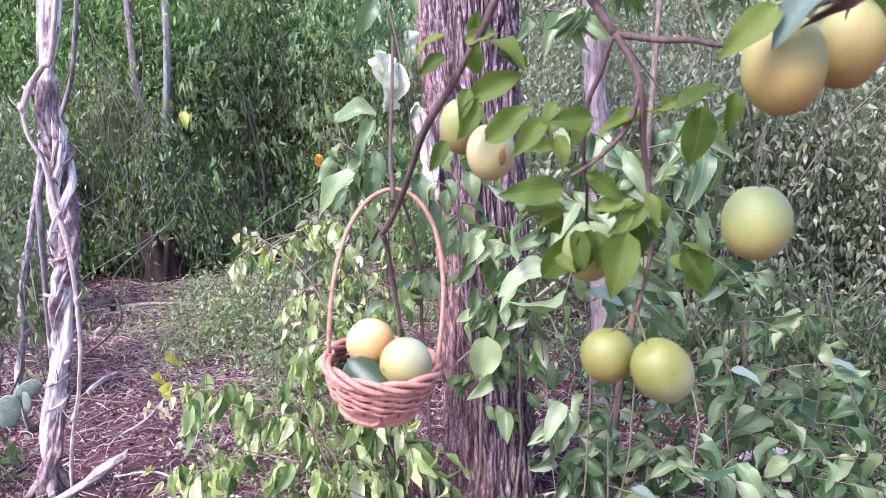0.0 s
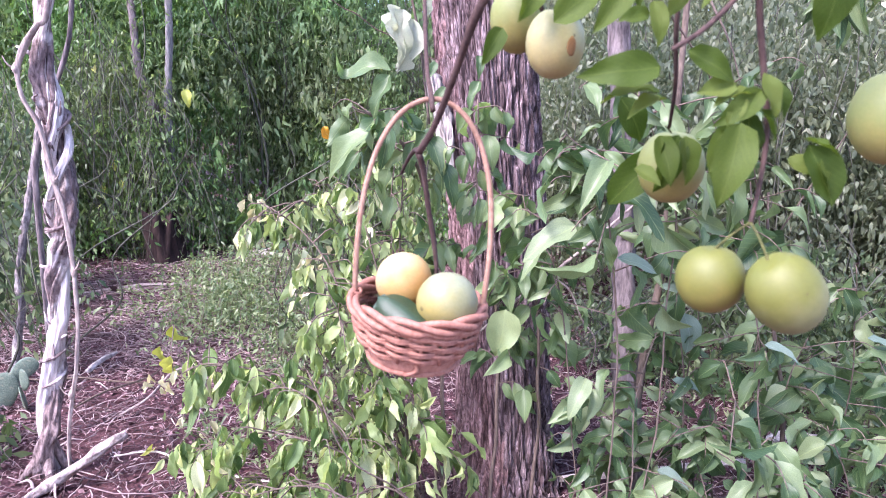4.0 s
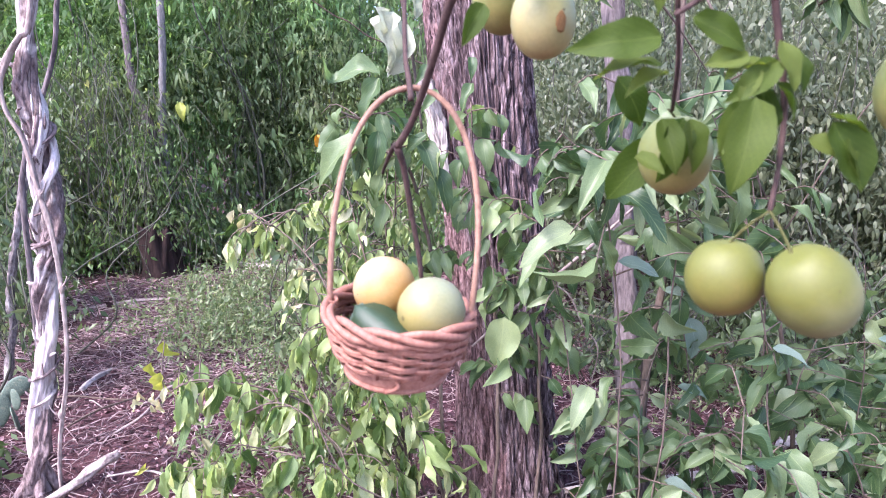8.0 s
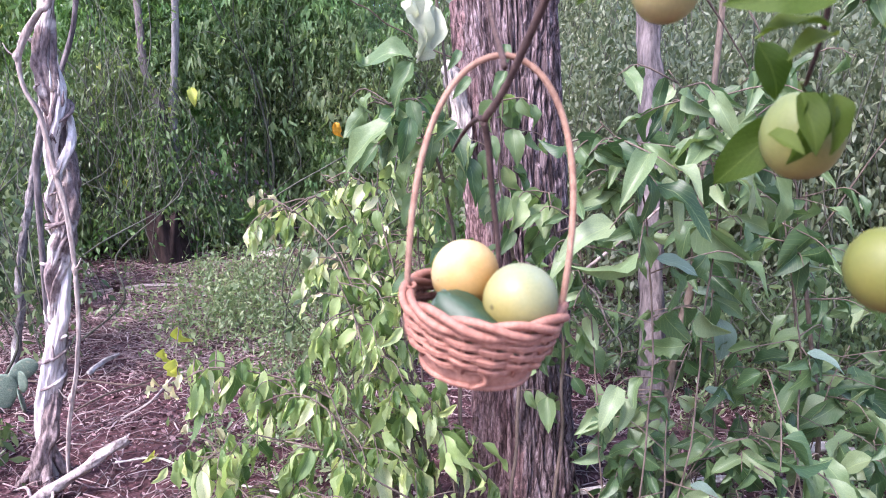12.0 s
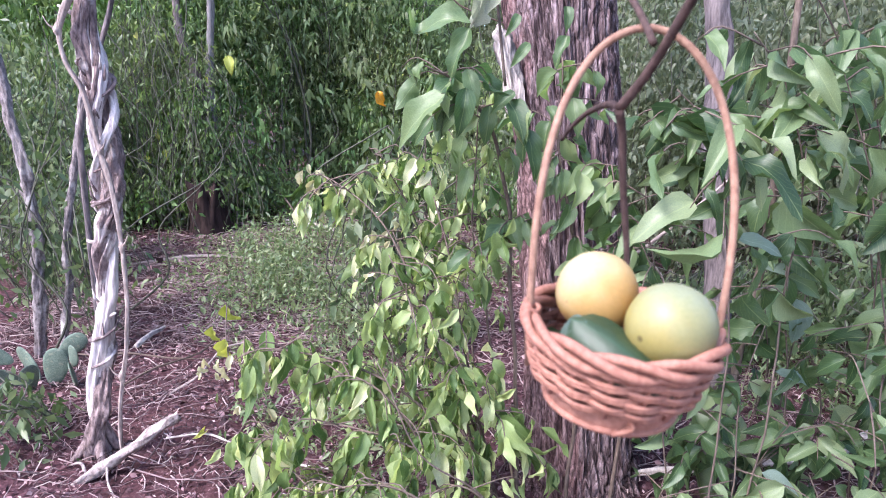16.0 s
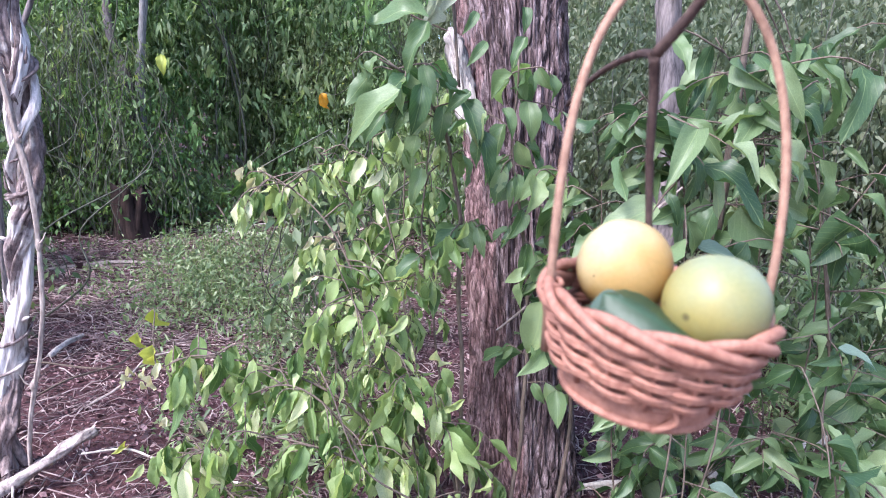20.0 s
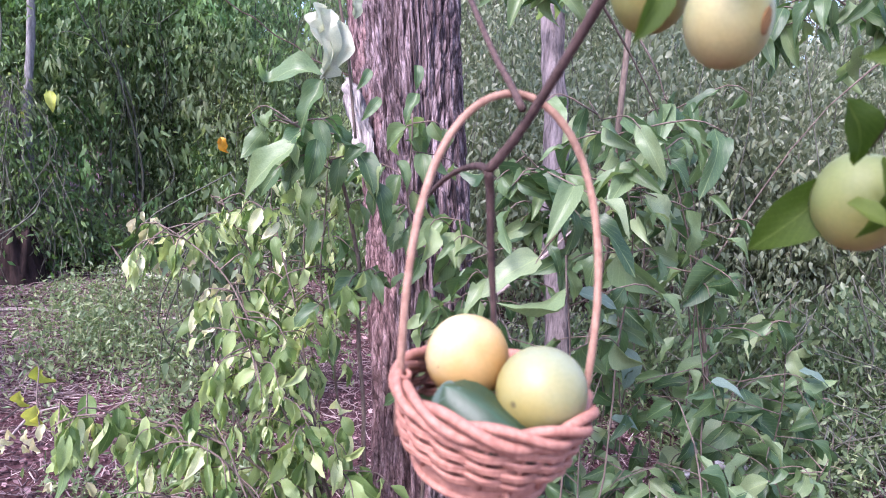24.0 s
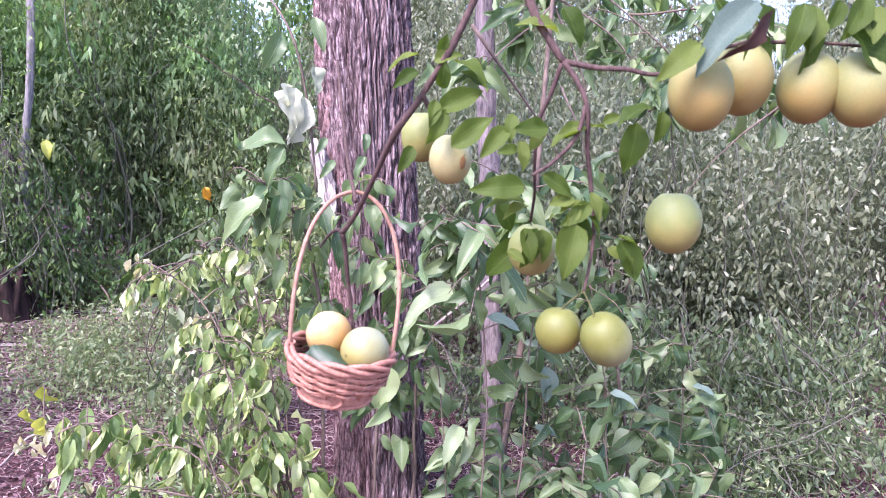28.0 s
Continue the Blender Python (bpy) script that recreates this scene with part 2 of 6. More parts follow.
def bark_material():
    """Grey-brown furrowed bark; one flank is stripped to reddish fibre, fibre by fibre."""
    m, nt, b = nodes_of("furrowed_bark")
    fine = noise_tex(nt, 1.0, 6, stretched(nt, 56, 56, 1.6), 0.7)
    wide = noise_tex(nt, 1.0, 4, stretched(nt, 26, 26, 2.2), 0.6)
    outer = ramp(nt, [(0.38, (0.034, 0.022, 0.024)), (0.5, (0.15, 0.107, 0.112)), (0.66, (0.41, 0.33, 0.34))], fine)
    inner = ramp(nt, [(0.36, (0.055, 0.03, 0.031)), (0.5, (0.19, 0.118, 0.119)), (0.68, (0.44, 0.31, 0.305))], fine)
    tc = nt.nodes.new("ShaderNodeTexCoord")
    sep = nt.nodes.new("ShaderNodeSeparateXYZ")
    nt.links.new(tc.outputs["Object"], sep.inputs[0])

    def linear(x_of, z_of, const):
        a = nt.nodes.new("ShaderNodeMath")
        a.operation = "MULTIPLY_ADD"
        a.inputs[1].default_value, a.inputs[2].default_value = x_of, const
        nt.links.new(sep.outputs["X"], a.inputs[0])
        c = nt.nodes.new("ShaderNodeMath")
        c.operation = "MULTIPLY_ADD"
        c.inputs[1].default_value = z_of
        nt.links.new(sep.outputs["Z"], c.inputs[0])
        nt.links.new(a.outputs[0], c.inputs[2])
        e = nt.nodes.new("ShaderNodeMath")
        e.operation = "MULTIPLY_ADD"
        e.inputs[1].default_value = 1.1
        nt.links.new(wide, e.inputs[0])
        nt.links.new(c.outputs[0], e.inputs[2])
        return e.outputs[0]

    vo = nt.nodes.new("ShaderNodeTexVoronoi")
    vo.feature = "DISTANCE_TO_EDGE"
    vo.inputs["Scale"].default_value = 1.0
    vo.inputs["Randomness"].default_value = 1.0
    warp = nt.nodes.new("ShaderNodeTexNoise")
    warp.inputs["Scale"].default_value, warp.inputs["Detail"].default_value = 14.0, 4
    nt.links.new(tc.outputs["Object"], warp.inputs["Vector"])
    sc = nt.nodes.new("ShaderNodeVectorMath")
    sc.operation = "MULTIPLY_ADD"
    sc.inputs[1].default_value = (1.6, 1.6, 0.5)
    nt.links.new(warp.outputs["Color"], sc.inputs[0])
    nt.links.new(stretched(nt, 58, 58, 5.0), sc.inputs[2])
    nt.links.new(sc.outputs[0], vo.inputs["Vector"])
    plate = ramp(nt, [(0.0, (0, 0, 0)), (0.1, (1, 1, 1))], vo.outputs["Distance"])
    strip = ramp(nt, [(0.45, (0, 0, 0)), (0.6, (1, 1, 1))], linear(-6.0, -1.0, 1.15))
    col = mix(nt, strip, outer, inner)
    col = mix(nt, 0.7, col, ramp(nt, [(0.35, (0.72, 0.7, 0.74)), (0.65, (1.2, 1.15, 1.18))], wide), "MULTIPLY")
    nt.links.new(col, b.inputs["Base Color"])
    b.inputs["Roughness"].default_value = 0.9
    b.inputs["Specular IOR Level"].default_value = 0.2
    col = mix(nt, 0.6, col, ramp(nt, [(0.0, (0.22, 0.2, 0.2)), (0.6, (1, 1, 1))], plate), "MULTIPLY")
    nt.links.new(col, b.inputs["Base Color"])
    flake = noise_tex(nt, 1.0, 5, stretched(nt, 120, 120, 16), 0.7)
    col = mix(nt, 0.8, col, ramp(nt, [(0.36, (0.5, 0.48, 0.49)), (0.62, (1.25, 1.2, 1.22))], flake), "MULTIPLY")
    nt.links.new(col, b.inputs["Base Color"])
    bump(nt, b, mix(nt, 0.4, mix(nt, 0.35, fine, plate), flake), 0.9, 0.012)
    return m


BARK = bark_material()
PEELED = wood_material("bleached_wood", (0.13, 0.1, 0.1), (0.66, 0.58, 0.55), (80, 80, 5), strength=1.0, dist=0.008)
SAPLING_BARK = wood_material("sapling_bark", (0.04, 0.032, 0.036), (0.27, 0.22, 0.23), (90, 90, 14), strength=1.0, dist=0.006)
LIANA_PALE = wood_material("bare_liana_wood", (0.36, 0.285, 0.285), (0.88, 0.79, 0.78), (90, 90, 6), strength=0.9, dist=0.005)
LIANA_BROWN = wood_material("liana_bark", (0.045, 0.027, 0.029), (0.38, 0.285, 0.285), (75, 75, 30), strength=1.0, dist=0.01, blotch=(0.62, 0.53, 0.52))
VINE_TAN = wood_material("tan_vine_bark", (0.17, 0.125, 0.118), (0.46, 0.375, 0.35), (90, 90, 28), strength=1.0, dist=0.004)
TWIG_BARK = wood_material("fruit_branch_bark", (0.03, 0.017, 0.016), (0.11, 0.068, 0.062), (240, 240, 90), strength=0.6, dist=0.001)
RED_TWIG = wood_material("reddish_twig_bark", (0.035, 0.02, 0.02), (0.1, 0.06, 0.054), (240, 240, 90), strength=0.5, dist=0.001)
STEM = wood_material("shrub_stem_bark", (0.07, 0.05, 0.044), (0.2, 0.15, 0.125), (120, 120, 30), strength=0.5, dist=0.002)
ROUGH_STEM = wood_material("rough_stem_bark", (0.05, 0.04, 0.042), (0.42, 0.36, 0.365), (60, 60, 30), strength=1.0, dist=0.01, blotch=(0.5, 0.45, 0.44))
THICKET_STEM = wood_material("thicket_stem_bark", (0.035, 0.034, 0.027), (0.14, 0.138, 0.108), (90, 90, 20), strength=0.5, dist=0.002)
GREY_STEM = wood_material("grey_stem_bark", (0.1, 0.095, 0.1), (0.3, 0.275, 0.28), (90, 90, 20), strength=0.5, dist=0.002)
DRY_WOOD = wood_material("dead_wood", (0.14, 0.1, 0.098), (0.45, 0.37, 0.35), (70, 70, 70), strength=0.5, dist=0.003)
BLEACHED = wood_material("bleached_dead_wood", (0.22, 0.175, 0.17), (0.68, 0.6, 0.57), (45, 45, 12), strength=0.9, dist=0.005)
PALE_DEAD = wood_material("weathered_dead_wood", (0.14, 0.1, 0.1), (0.56, 0.47, 0.45), (60, 60, 40), strength=1.0, dist=0.006)
STUMP_WOOD = wood_material("old_stump_wood", (0.01, 0.006, 0.006), (0.05, 0.028, 0.027), (30, 30, 6), strength=1.0, dist=0.01)
WICKER = wood_material("dyed_wicker", (0.245, 0.102, 0.074), (0.425, 0.21, 0.158), (260, 260, 160), rough=0.62, strength=0.35, dist=0.0006)
HANDLE_ROD = wood_material("bare_rod", (0.19, 0.098, 0.07), (0.39, 0.232, 0.17), (200, 200, 120), rough=0.6, strength=0.3, dist=0.0006)
# thicket leaf with light lifted into its colour; also serves the pale wilted tufts
LIT_VINE_LEAF = leaf_material("lit_vine_leaf", [(0.0, (0.155, 0.2, 0.112)), (0.5, (0.225, 0.282, 0.16)), (0.9, (0.31, 0.365, 0.215)), (1.0, (0.43, 0.44, 0.3))], (1.4, 1.45, 0.9), per_island=True, grain=14, through_light=0.5, vein=None, patch=(0.74, 1.06, 0.78))
CACTUS = wood_material("cactus_pad_skin", (0.085, 0.125, 0.095), (0.2, 0.25, 0.2), (40, 40, 40), rough=0.55, strength=0.4, blotch=(0.24, 0.25, 0.19))

SKIN_YELLOW = fruit_material("ripe_yellow_skin", (0.45, 0.36, 0.215), (0.39, 0.24, 0.085), (0.37, 0.155, 0.03), (-0.5, 0.1, -0.75), 0.5, 0.6)
SKIN_PALE = fruit_material("pale_green_skin", (0.225, 0.25, 0.17), (0.235, 0.225, 0.105), (0.29, 0.225, 0.068), (0.6, -0.1, -0.7), 1.6)
SKIN_GREEN = fruit_material("green_skin", (0.112, 0.125, 0.025), (0.132, 0.135, 0.026), (0.225, 0.18, 0.044), (-0.3, 0.2, 0.9), 0.4, 0.58)
# green skin with a pale highlight painted on the lower tip
SKIN_GLINT_TIP = fruit_material("glint_tipped_skin", (0.112, 0.125, 0.025), (0.132, 0.135, 0.026), (0.26, 0.255, 0.12), (-0.15, 0.2, 0.8), 0.4, 0.58)
SKIN_LIGHT = fruit_material("light_green_skin", (0.18, 0.21, 0.085), (0.18, 0.2, 0.06), (0.26, 0.22, 0.07), (-0.15, 0.1, 0.95), 0.4, 0.58)
SKIN_ORANGE = fruit_material("ripening_orange_skin", (0.185, 0.2, 0.08), (0.215, 0.205, 0.072), (0.29, 0.2, 0.06), (0.3, 0.1, 0.85), 0.3, 0.62)
SKIN_BLEMISH = fruit_material("blemished_skin", (0.32, 0.34, 0.18), (0.33, 0.315, 0.155), (0.36, 0.29, 0.13), (0.2, 0.2, 0.9), 0.7)
SCAR = wood_material("fruit_scar", (0.2, 0.1, 0.04), (0.36, 0.2, 0.09), (300, 300, 300), strength=0.5, dist=0.0006)


def ground_material():
    m, nt, b = nodes_of("forest_soil")
    big, fine = noise_tex(nt, 1.3, 4), noise_tex(nt, 26, 8, None, 0.7)
    col = ramp(nt, [(0.36, (0.022, 0.009, 0.012)), (0.58, (0.12, 0.055, 0.066)), (0.76, (0.38, 0.235, 0.255))], fine)
    col = mix(nt, ramp(nt, [(0.45, (0, 0, 0)), (0.7, (0.5, 0.5, 0.5))], big), col, (0.1, 0.05, 0.045))
    nt.links.new(col, b.inputs["Base Color"])
    b.inputs["Roughness"].default_value = 0.95
    b.inputs["Specular IOR Level"].default_value = 0.15
    bump(nt, b, fine, 1.0, 0.02)
    return m


SOIL = ground_material()


# ---- mesh helpers ----
def smooth_path(pts, per=8):
    """Catmull-Rom through the points."""
    p = [Vector(q) for q in pts]
    p = [2 * p[0] - p[1]] + p + [2 * p[-1] - p[-2]]
    out = []
    for i in range(1, len(p) - 2):
        a, b, c, d = p[i - 1:i + 3]
        for k in range(per):
            t = k / per
            out.append(0.5 * ((2 * b) + (c - a) * t + (2 * a - 5 * b + 4 * c - d) * t * t + (3 * b - a - 3 * c + d) * t ** 3))
    out.append(p[-2].copy())
    return out


class Geo:
    """Vertices, faces and leaf coordinates that grow into one mesh."""

    def __init__(self):
        self.v, self.f = [], []

    def tube(self, path, radii, sides=8, rough=0.0, seed=0.0, closed=False, cap=True, flute=0.0, fibre=0.0):
        n = len(path)
        if not hasattr(radii, "__len__"):
            radii = [radii] * n
        elif len(radii) != n:
            k = len(radii) - 1
            radii = [radii[min(int(i / (n - 1) * k), k - 1)] * (1 - (i / (n - 1) * k - min(int(i / (n - 1) * k), k - 1))) + radii[min(int(i / (n - 1) * k), k - 1) + 1] * (i / (n - 1) * k - min(int(i / (n - 1) * k), k - 1)) for i in range(n)]
        base = len(self.v)
        up = Vector((0.31, 0.87, 0.38))
        for i, p in enumerate(path):
            p = Vector(p)
            q, r = (path[(i + 1) % n], path[i - 1]) if closed else (path[min(i + 1, n - 1)], path[max(i - 1, 0)])
            d = (Vector(q) - Vector(r)).normalized()
            up = (up - d * up.dot(d))
            if up.length < 1e-4:
                up = d.orthogonal()
            up.normalize()
            side = d.cross(up)
            for s in range(sides):
                a = 2 * math.pi * s / sides
                o = up * math.cos(a) + side * math.sin(a)
                rr = radii[i] * (1 + flute * math.sin(3 * a + 0.12 * i + seed) + 0.5 * flute * math.sin(7 * a - 0.07 * i + seed))
                if fibre:
                    rr *= 1 + fibre * noise.noise(Vector((math.cos(a) * 4.5 + seed, math.sin(a) * 4.5, i * 0.09)))
                if rough:
                    rr *= 1 + rough * noise.noise(Vector((o.x * 1.7 + seed, o.y * 1.7, o.z * 1.7)) + p * 14)
                self.v.append(tuple(p + o * rr))
        rings = n if closed else n - 1
        for i in range(rings):
            a0, b0 = base + i * sides, base + ((i + 1) % n) * sides
            for s in range(sides):
                t = (s + 1) % sides
                self.f.append((a0 + s, a0 + t, b0 + t, b0 + s))
        if cap and not closed:
            self.f.append(tuple(base + s for s in reversed(range(sides))))
            self.f.append(tuple(base + (n - 1) * sides + s for s in range(sides)))
        return self

    def mesh(self, name, material, smooth=True):
        me = bpy.data.meshes.new(name)
        me.from_pydata(self.v, [], self.f)
        me.materials.append(material)
        if smooth:
            me.polygons.foreach_set("use_smooth", [True] * len(me.polygons))
        me.update()
        return me


def part(name, data, material, parent, label="", m=None):
    """Links a Geo, a bmesh or a mesh as one object under its thing."""
    if isinstance(data, Geo):
        data = data.mesh(name, material)
    elif isinstance(data, bmesh.types.BMesh):
        bm, data = data, bpy.data.meshes.new(name)
        bm.to_mesh(data)
        bm.free()
        data.materials.append(material)
        data.polygons.foreach_set("use_smooth", [True] * len(data.polygons))
    ob = new(name, data)
    ob.parent = parent
    if m is not None:
        ob.matrix_basis = m
    if label:
        ob["label"] = label
    return ob


def thing(name, place, label, category, group="", kind=""):
    ob = new(name)
    ob.location = place
    ob.empty_display_size = 0.05
    return tagged(ob, label, category, group, kind)


def leaf_mesh(name, material, long=1.0, wide=0.45, fold=0.25, curl=0.3, wave=0.04, seed=0, tip=1.0, rows=7, point=0.75, shape=1.0):
    """One leaf: its stalk end at the origin, along +Y, folded on the midrib, with its tip curling down."""
    rnd = random.Random(seed)
    bow, twist, crumple = rnd.uniform(-0.22, 0.22) * shape, rnd.uniform(-0.9, 0.9) * shape, 0.045 * shape
    v, f, uv = [], [], []
    for i in range(rows + 1):
        u = i / rows
        w = wide * 0.5 * (math.sin(math.pi * u ** (0.8 * tip)) ** (point * (0.85 + 0.45 * u * u)) if 0 < u < 1 else 0.0)
        ang = -curl * u * u * 1.6
        y, z = long * (u - 0.12 * curl * u * u), long * math.sin(ang) * u * 0.55
        x0, tw = bow * u * u * long, twist * u * u
        for k in range(5):
            s = (k - 2) / 2
            ww = wave * math.sin(u * 11 + s * 2 + seed) * abs(s) * long
            h = abs(s) * w * fold * 1.6 - fold * w * 0.3 + (ww + crumple * long * noise.noise(Vector((s * 1.4 + seed, u * 4.5, seed * 0.7)))) * (0 < u < 1)
            v.append((x0 + s * w * math.cos(tw) - h * math.sin(tw), y + rnd.uniform(-0.01, 0.01) * long * abs(s) - bow * s * w, z + h * math.cos(tw) + s * w * math.sin(tw)))
            uv.append((0.5 + s * 0.5 * max(w / (wide * 0.5), 0.02), u))
    for i in range(rows):
        for k in range(4):
            a = i * 5 + k
            f.append((a, a + 1, a + 6, a + 5))
    me = bpy.data.meshes.new(name)
    me.from_pydata(v, [], f)
    layer = me.uv_layers.new(name="leaf")
    for li, loop in enumerate(me.loops):
        layer.data[li].uv = uv[loop.vertex_index]
    me.materials.append(material)
    me.polygons.foreach_set("use_smooth", [True] * len(me.polygons))
    me.update()
    return me


def leaf_set(name, material, n, wide, fold, curl, wave=0.04, tip=1.0, rows=7, point=0.75):
    rnd = random.Random(len(name) * 7 + n)
    return [leaf_mesh(name, material, 1.0, wide * rnd.uniform(0.82, 1.2), fold * rnd.uniform(0.4, 1.7), curl * rnd.uniform(0.3, 1.6), wave * rnd.uniform(0.5, 1.8), i * 1.7, tip, rows, point) for i in range(n)]


def lay(base, along, up, size):
    """The pose of a leaf at base, pointing along a way, its face turned towards up."""
    y = Vector(along).normalized()
    z = Vector(up) - y * y.dot(Vector(up))
    if z.length < 1e-4:
        z = y.orthogonal()
    z.normalize()
    x = y.cross(z)
    return Matrix.Translation(base) @ Matrix((x, y, z)).transposed().to_4x4() @ Matrix.Scale(size, 4)


def leaf_cloud(name, base, along, face, length, wide, material, detail=True):
    """Many small leaves in one mesh, from arrays."""
    n = len(base)
    along /= np.linalg.norm(along, axis=1)[:, None]
    face = face - along * (face * along).sum(1)[:, None]
    face /= np.linalg.norm(face, axis=1)[:, None] + 1e-9
    side = np.cross(along, face)
    L, W = length[:, None], (length * wide)[:, None]
    tip = base + along * L - face * L * 0.18
    mid = base + along * L * 0.45 - face * W * 0.14
    left, right = base + along * L * 0.42 + side * W * 0.5, base + along * L * 0.42 - side * W * 0.5
    if detail == "lance":
        q, s = along * L, side * W * 0.5
        v = np.stack([base, base + q * 0.26 + s * 0.92 + face * W * 0.1, base + q * 0.62 + s * 0.72 - face * L * 0.04, tip, base + q * 0.62 - s * 0.72 - face * L * 0.04, base + q * 0.26 - s * 0.92 + face * W * 0.1], 1).reshape(-1, 3)
        f = np.array([[0, 1, 5], [1, 2, 5], [2, 4, 5], [2, 3, 4]])
    elif detail:
        v = np.stack([base, left, right, mid, tip], 1).reshape(-1, 3)
        f = np.array([[0, 2, 3], [0, 3, 1], [2, 4, 3], [3, 4, 1]])
    else:
        v = np.stack([base, left, tip, right], 1).reshape(-1, 3)
        f = np.array([[0, 1, 2], [0, 2, 3]])
    k = len(v) // n
    faces = (f[None] + (np.arange(n) * k)[:, None, None]).reshape(-1, 3)
    me = bpy.data.meshes.new(name)
    me.vertices.add(len(v))
    me.vertices.foreach_set("co", v.astype(np.float32).ravel())
    me.loops.add(faces.size)
    me.loops.foreach_set("vertex_index", faces.astype(np.int32).ravel())
    me.polygons.add(len(faces))
    me.polygons.foreach_set("loop_start", np.arange(0, faces.size, 3, dtype=np.int32))
    me.polygons.foreach_set("loop_total", np.full(len(faces), 3, dtype=np.int32))
    me.materials.append(material)
    me.update(calc_edges=True)
    me.validate()
    return me


# ---- ground ----
def axis(near_lo, near_hi, step, far):
    mid = np.arange(near_lo, near_hi + step / 2, step)
    out = step * 1.5 * 1.35 ** np.arange(1, 26)
    out = np.cumsum(out)
    out = out[out < far]
    return np.concatenate([near_lo - out[::-1], mid, near_hi + out])


def ground_height(x, y):
    a = 0.035 * noise.noise(Vector((x * 0.5, y * 0.5, 0.3))) + 0.014 * noise.noise(Vector((x * 2.3, y * 2.3, 4.0)))
    return a * min(1.0, 12 / (1 + abs(x) + abs(y)))


gx, gy = axis(-5, 5, 0.1, 900), axis(0.5, 9, 0.1, 900)
gv, gf = [], []
for yy in gy:
    for xx in gx:
        gv.append((xx, yy, ground_height(xx, yy) + (0.012 * noise.noise(Vector((xx * 7, yy * 7, 1))) if abs(xx) < 5 and 0.5 < yy < 9 else 0)))
nx = len(gx)
for j in range(len(gy) - 1):
    for i in range(nx - 1):
        a = j * nx + i
        gf.append((a, a + 1, a + nx + 1, a + nx))
gm = bpy.data.meshes.new("ground")
gm.from_pydata(gv, [], gf)
gm.materials.append(SOIL)
gm.polygons.foreach_set("use_smooth", [True] * len(gm.polygons))
tagged(new("ground", gm), "mauve-brown forest soil strewn with dead leaves and twigs", "ground", kind="structure")

rs = np.random.RandomState(5)


def litter(name, n, xlo, xhi, ylo, yhi, size, material, label):
    x, y = rs.uniform(xlo, xhi, n), rs.uniform(ylo, yhi, n)
    z = np.array([ground_height(a, b) for a, b in zip(x, y)]) + rs.uniform(0.004, 0.022, n)
    ang = rs.uniform(0, 2 * np.pi, n)
    along = np.stack([np.cos(ang), np.sin(ang), rs.normal(0, 0.45, n)], 1)
    face = np.stack([rs.normal(0, 0.8, n), rs.normal(0, 0.8, n), np.ones(n)], 1)
    L = rs.uniform(*size, n) * rs.choice([0.6, 1.0, 1.4], n)
    tagged(new(name, leaf_cloud(name, np.stack([x, y, z], 1), along, face, L, rs.uniform(0.25, 0.75, n), material)), label, "leaf litter", kind="stuff")


litter("leaf_litter", 36000, -2.9, 2.6, 2.0, 4.6, (0.008, 0.026), LITTER, "carpet of curled mauve-brown dead leaves on the soil")
litter("leaf_litter", 14000, -5, 5, -3.5, 2.0, (0.02, 0.05), LITTER, "dead brown leaves on the open floor of the clearing")
litter("leaf_litter", 17000, -5, 4.5, 4.6, 9, (0.025, 0.07), LITTER, "dead brown leaves spread under the far bushes")


def twigs(name, n, xlo, xhi, ylo, yhi, label, lo=0.08, hi=0.5):
    g = Geo()
    r = random.Random(n)
    for _ in range(n):
        x, y, a = r.uniform(xlo, xhi), r.uniform(ylo, yhi), r.gauss(0.1, 1.2)
        L = r.uniform(lo, hi) * r.choice((0.5, 1, 1))
        pts = []
        bend = r.uniform(-1.1, 1.1)
        for k in range(4):
            aa = a + bend * k / 3
            x += math.cos(aa) * L / 3
            y += math.sin(aa) * L / 3
            pts.append((x, y, ground_height(x, y) + 0.008 + r.uniform(0, 0.03)))
        rad = r.uniform(0.001, 0.0034)
        g.tube(pts, [rad, rad, rad * 0.8, rad * 0.5], 3)
    tagged(new(name, g.mesh(name, TWIG_LITTER)), label, "twigs", kind="stuff")


twigs("fallen_twigs", 6500, -2.9, 2.4, 2.0, 4.6, "short dry twigs and chips scattered over the leaf litter", 0.03, 0.16)
twigs("fallen_twigs", 850, -2.9, 2.4, 2.1, 4.6, "thin pale dry twigs scattered over the leaf litter", 0.1, 0.45)
twigs("fallen_twigs", 4200, -4.5, 3.5, 4.6, 8.5, "dry twigs lying below the thicket", 0.06, 0.45)


twigs("fallen_twigs", 3600, -3.2, -0.4, 3.6, 6.3, "pale dry twigs strewn over the floor of the clearing", 0.08, 0.4)


def stick(name, pts, radii, label, material=DRY_WOOD, group="", rough=0.45):
    g = Geo().tube(smooth_path(pts, 9), radii, 18, rough, len(pts), flute=0.14, fibre=0.6)
    return tagged(new(name, g.mesh(name, material)), label, "stick", group)


log = stick("fallen_log", [(-1.50, 2.2, 0.0), (-1.46, 2.24, 0.025), (-1.41, 2.285, 0.05), (-1.36, 2.315, 0.085), (-1.3, 2.355, 0.12), (-1.24, 2.395, 0.16), (-1.2, 2.42, 0.185)], [0.008, 0.015, 0.019, 0.016, 0.019, 0.016, 0.012], "pale broken branch leaning on the soil by the twisted vine", PALE_DEAD, rough=0.7)
part("side_twig", Geo().tube(smooth_path([(-1.4, 2.29, 0.055), (-1.34, 2.2, 0.04), (-1.25, 2.12, 0.02), (-1.18, 2.1, 0.01)], 5), [0.005, 0.004, 0.003, 0.0015], 7, 0.3), PALE_DEAD, log)
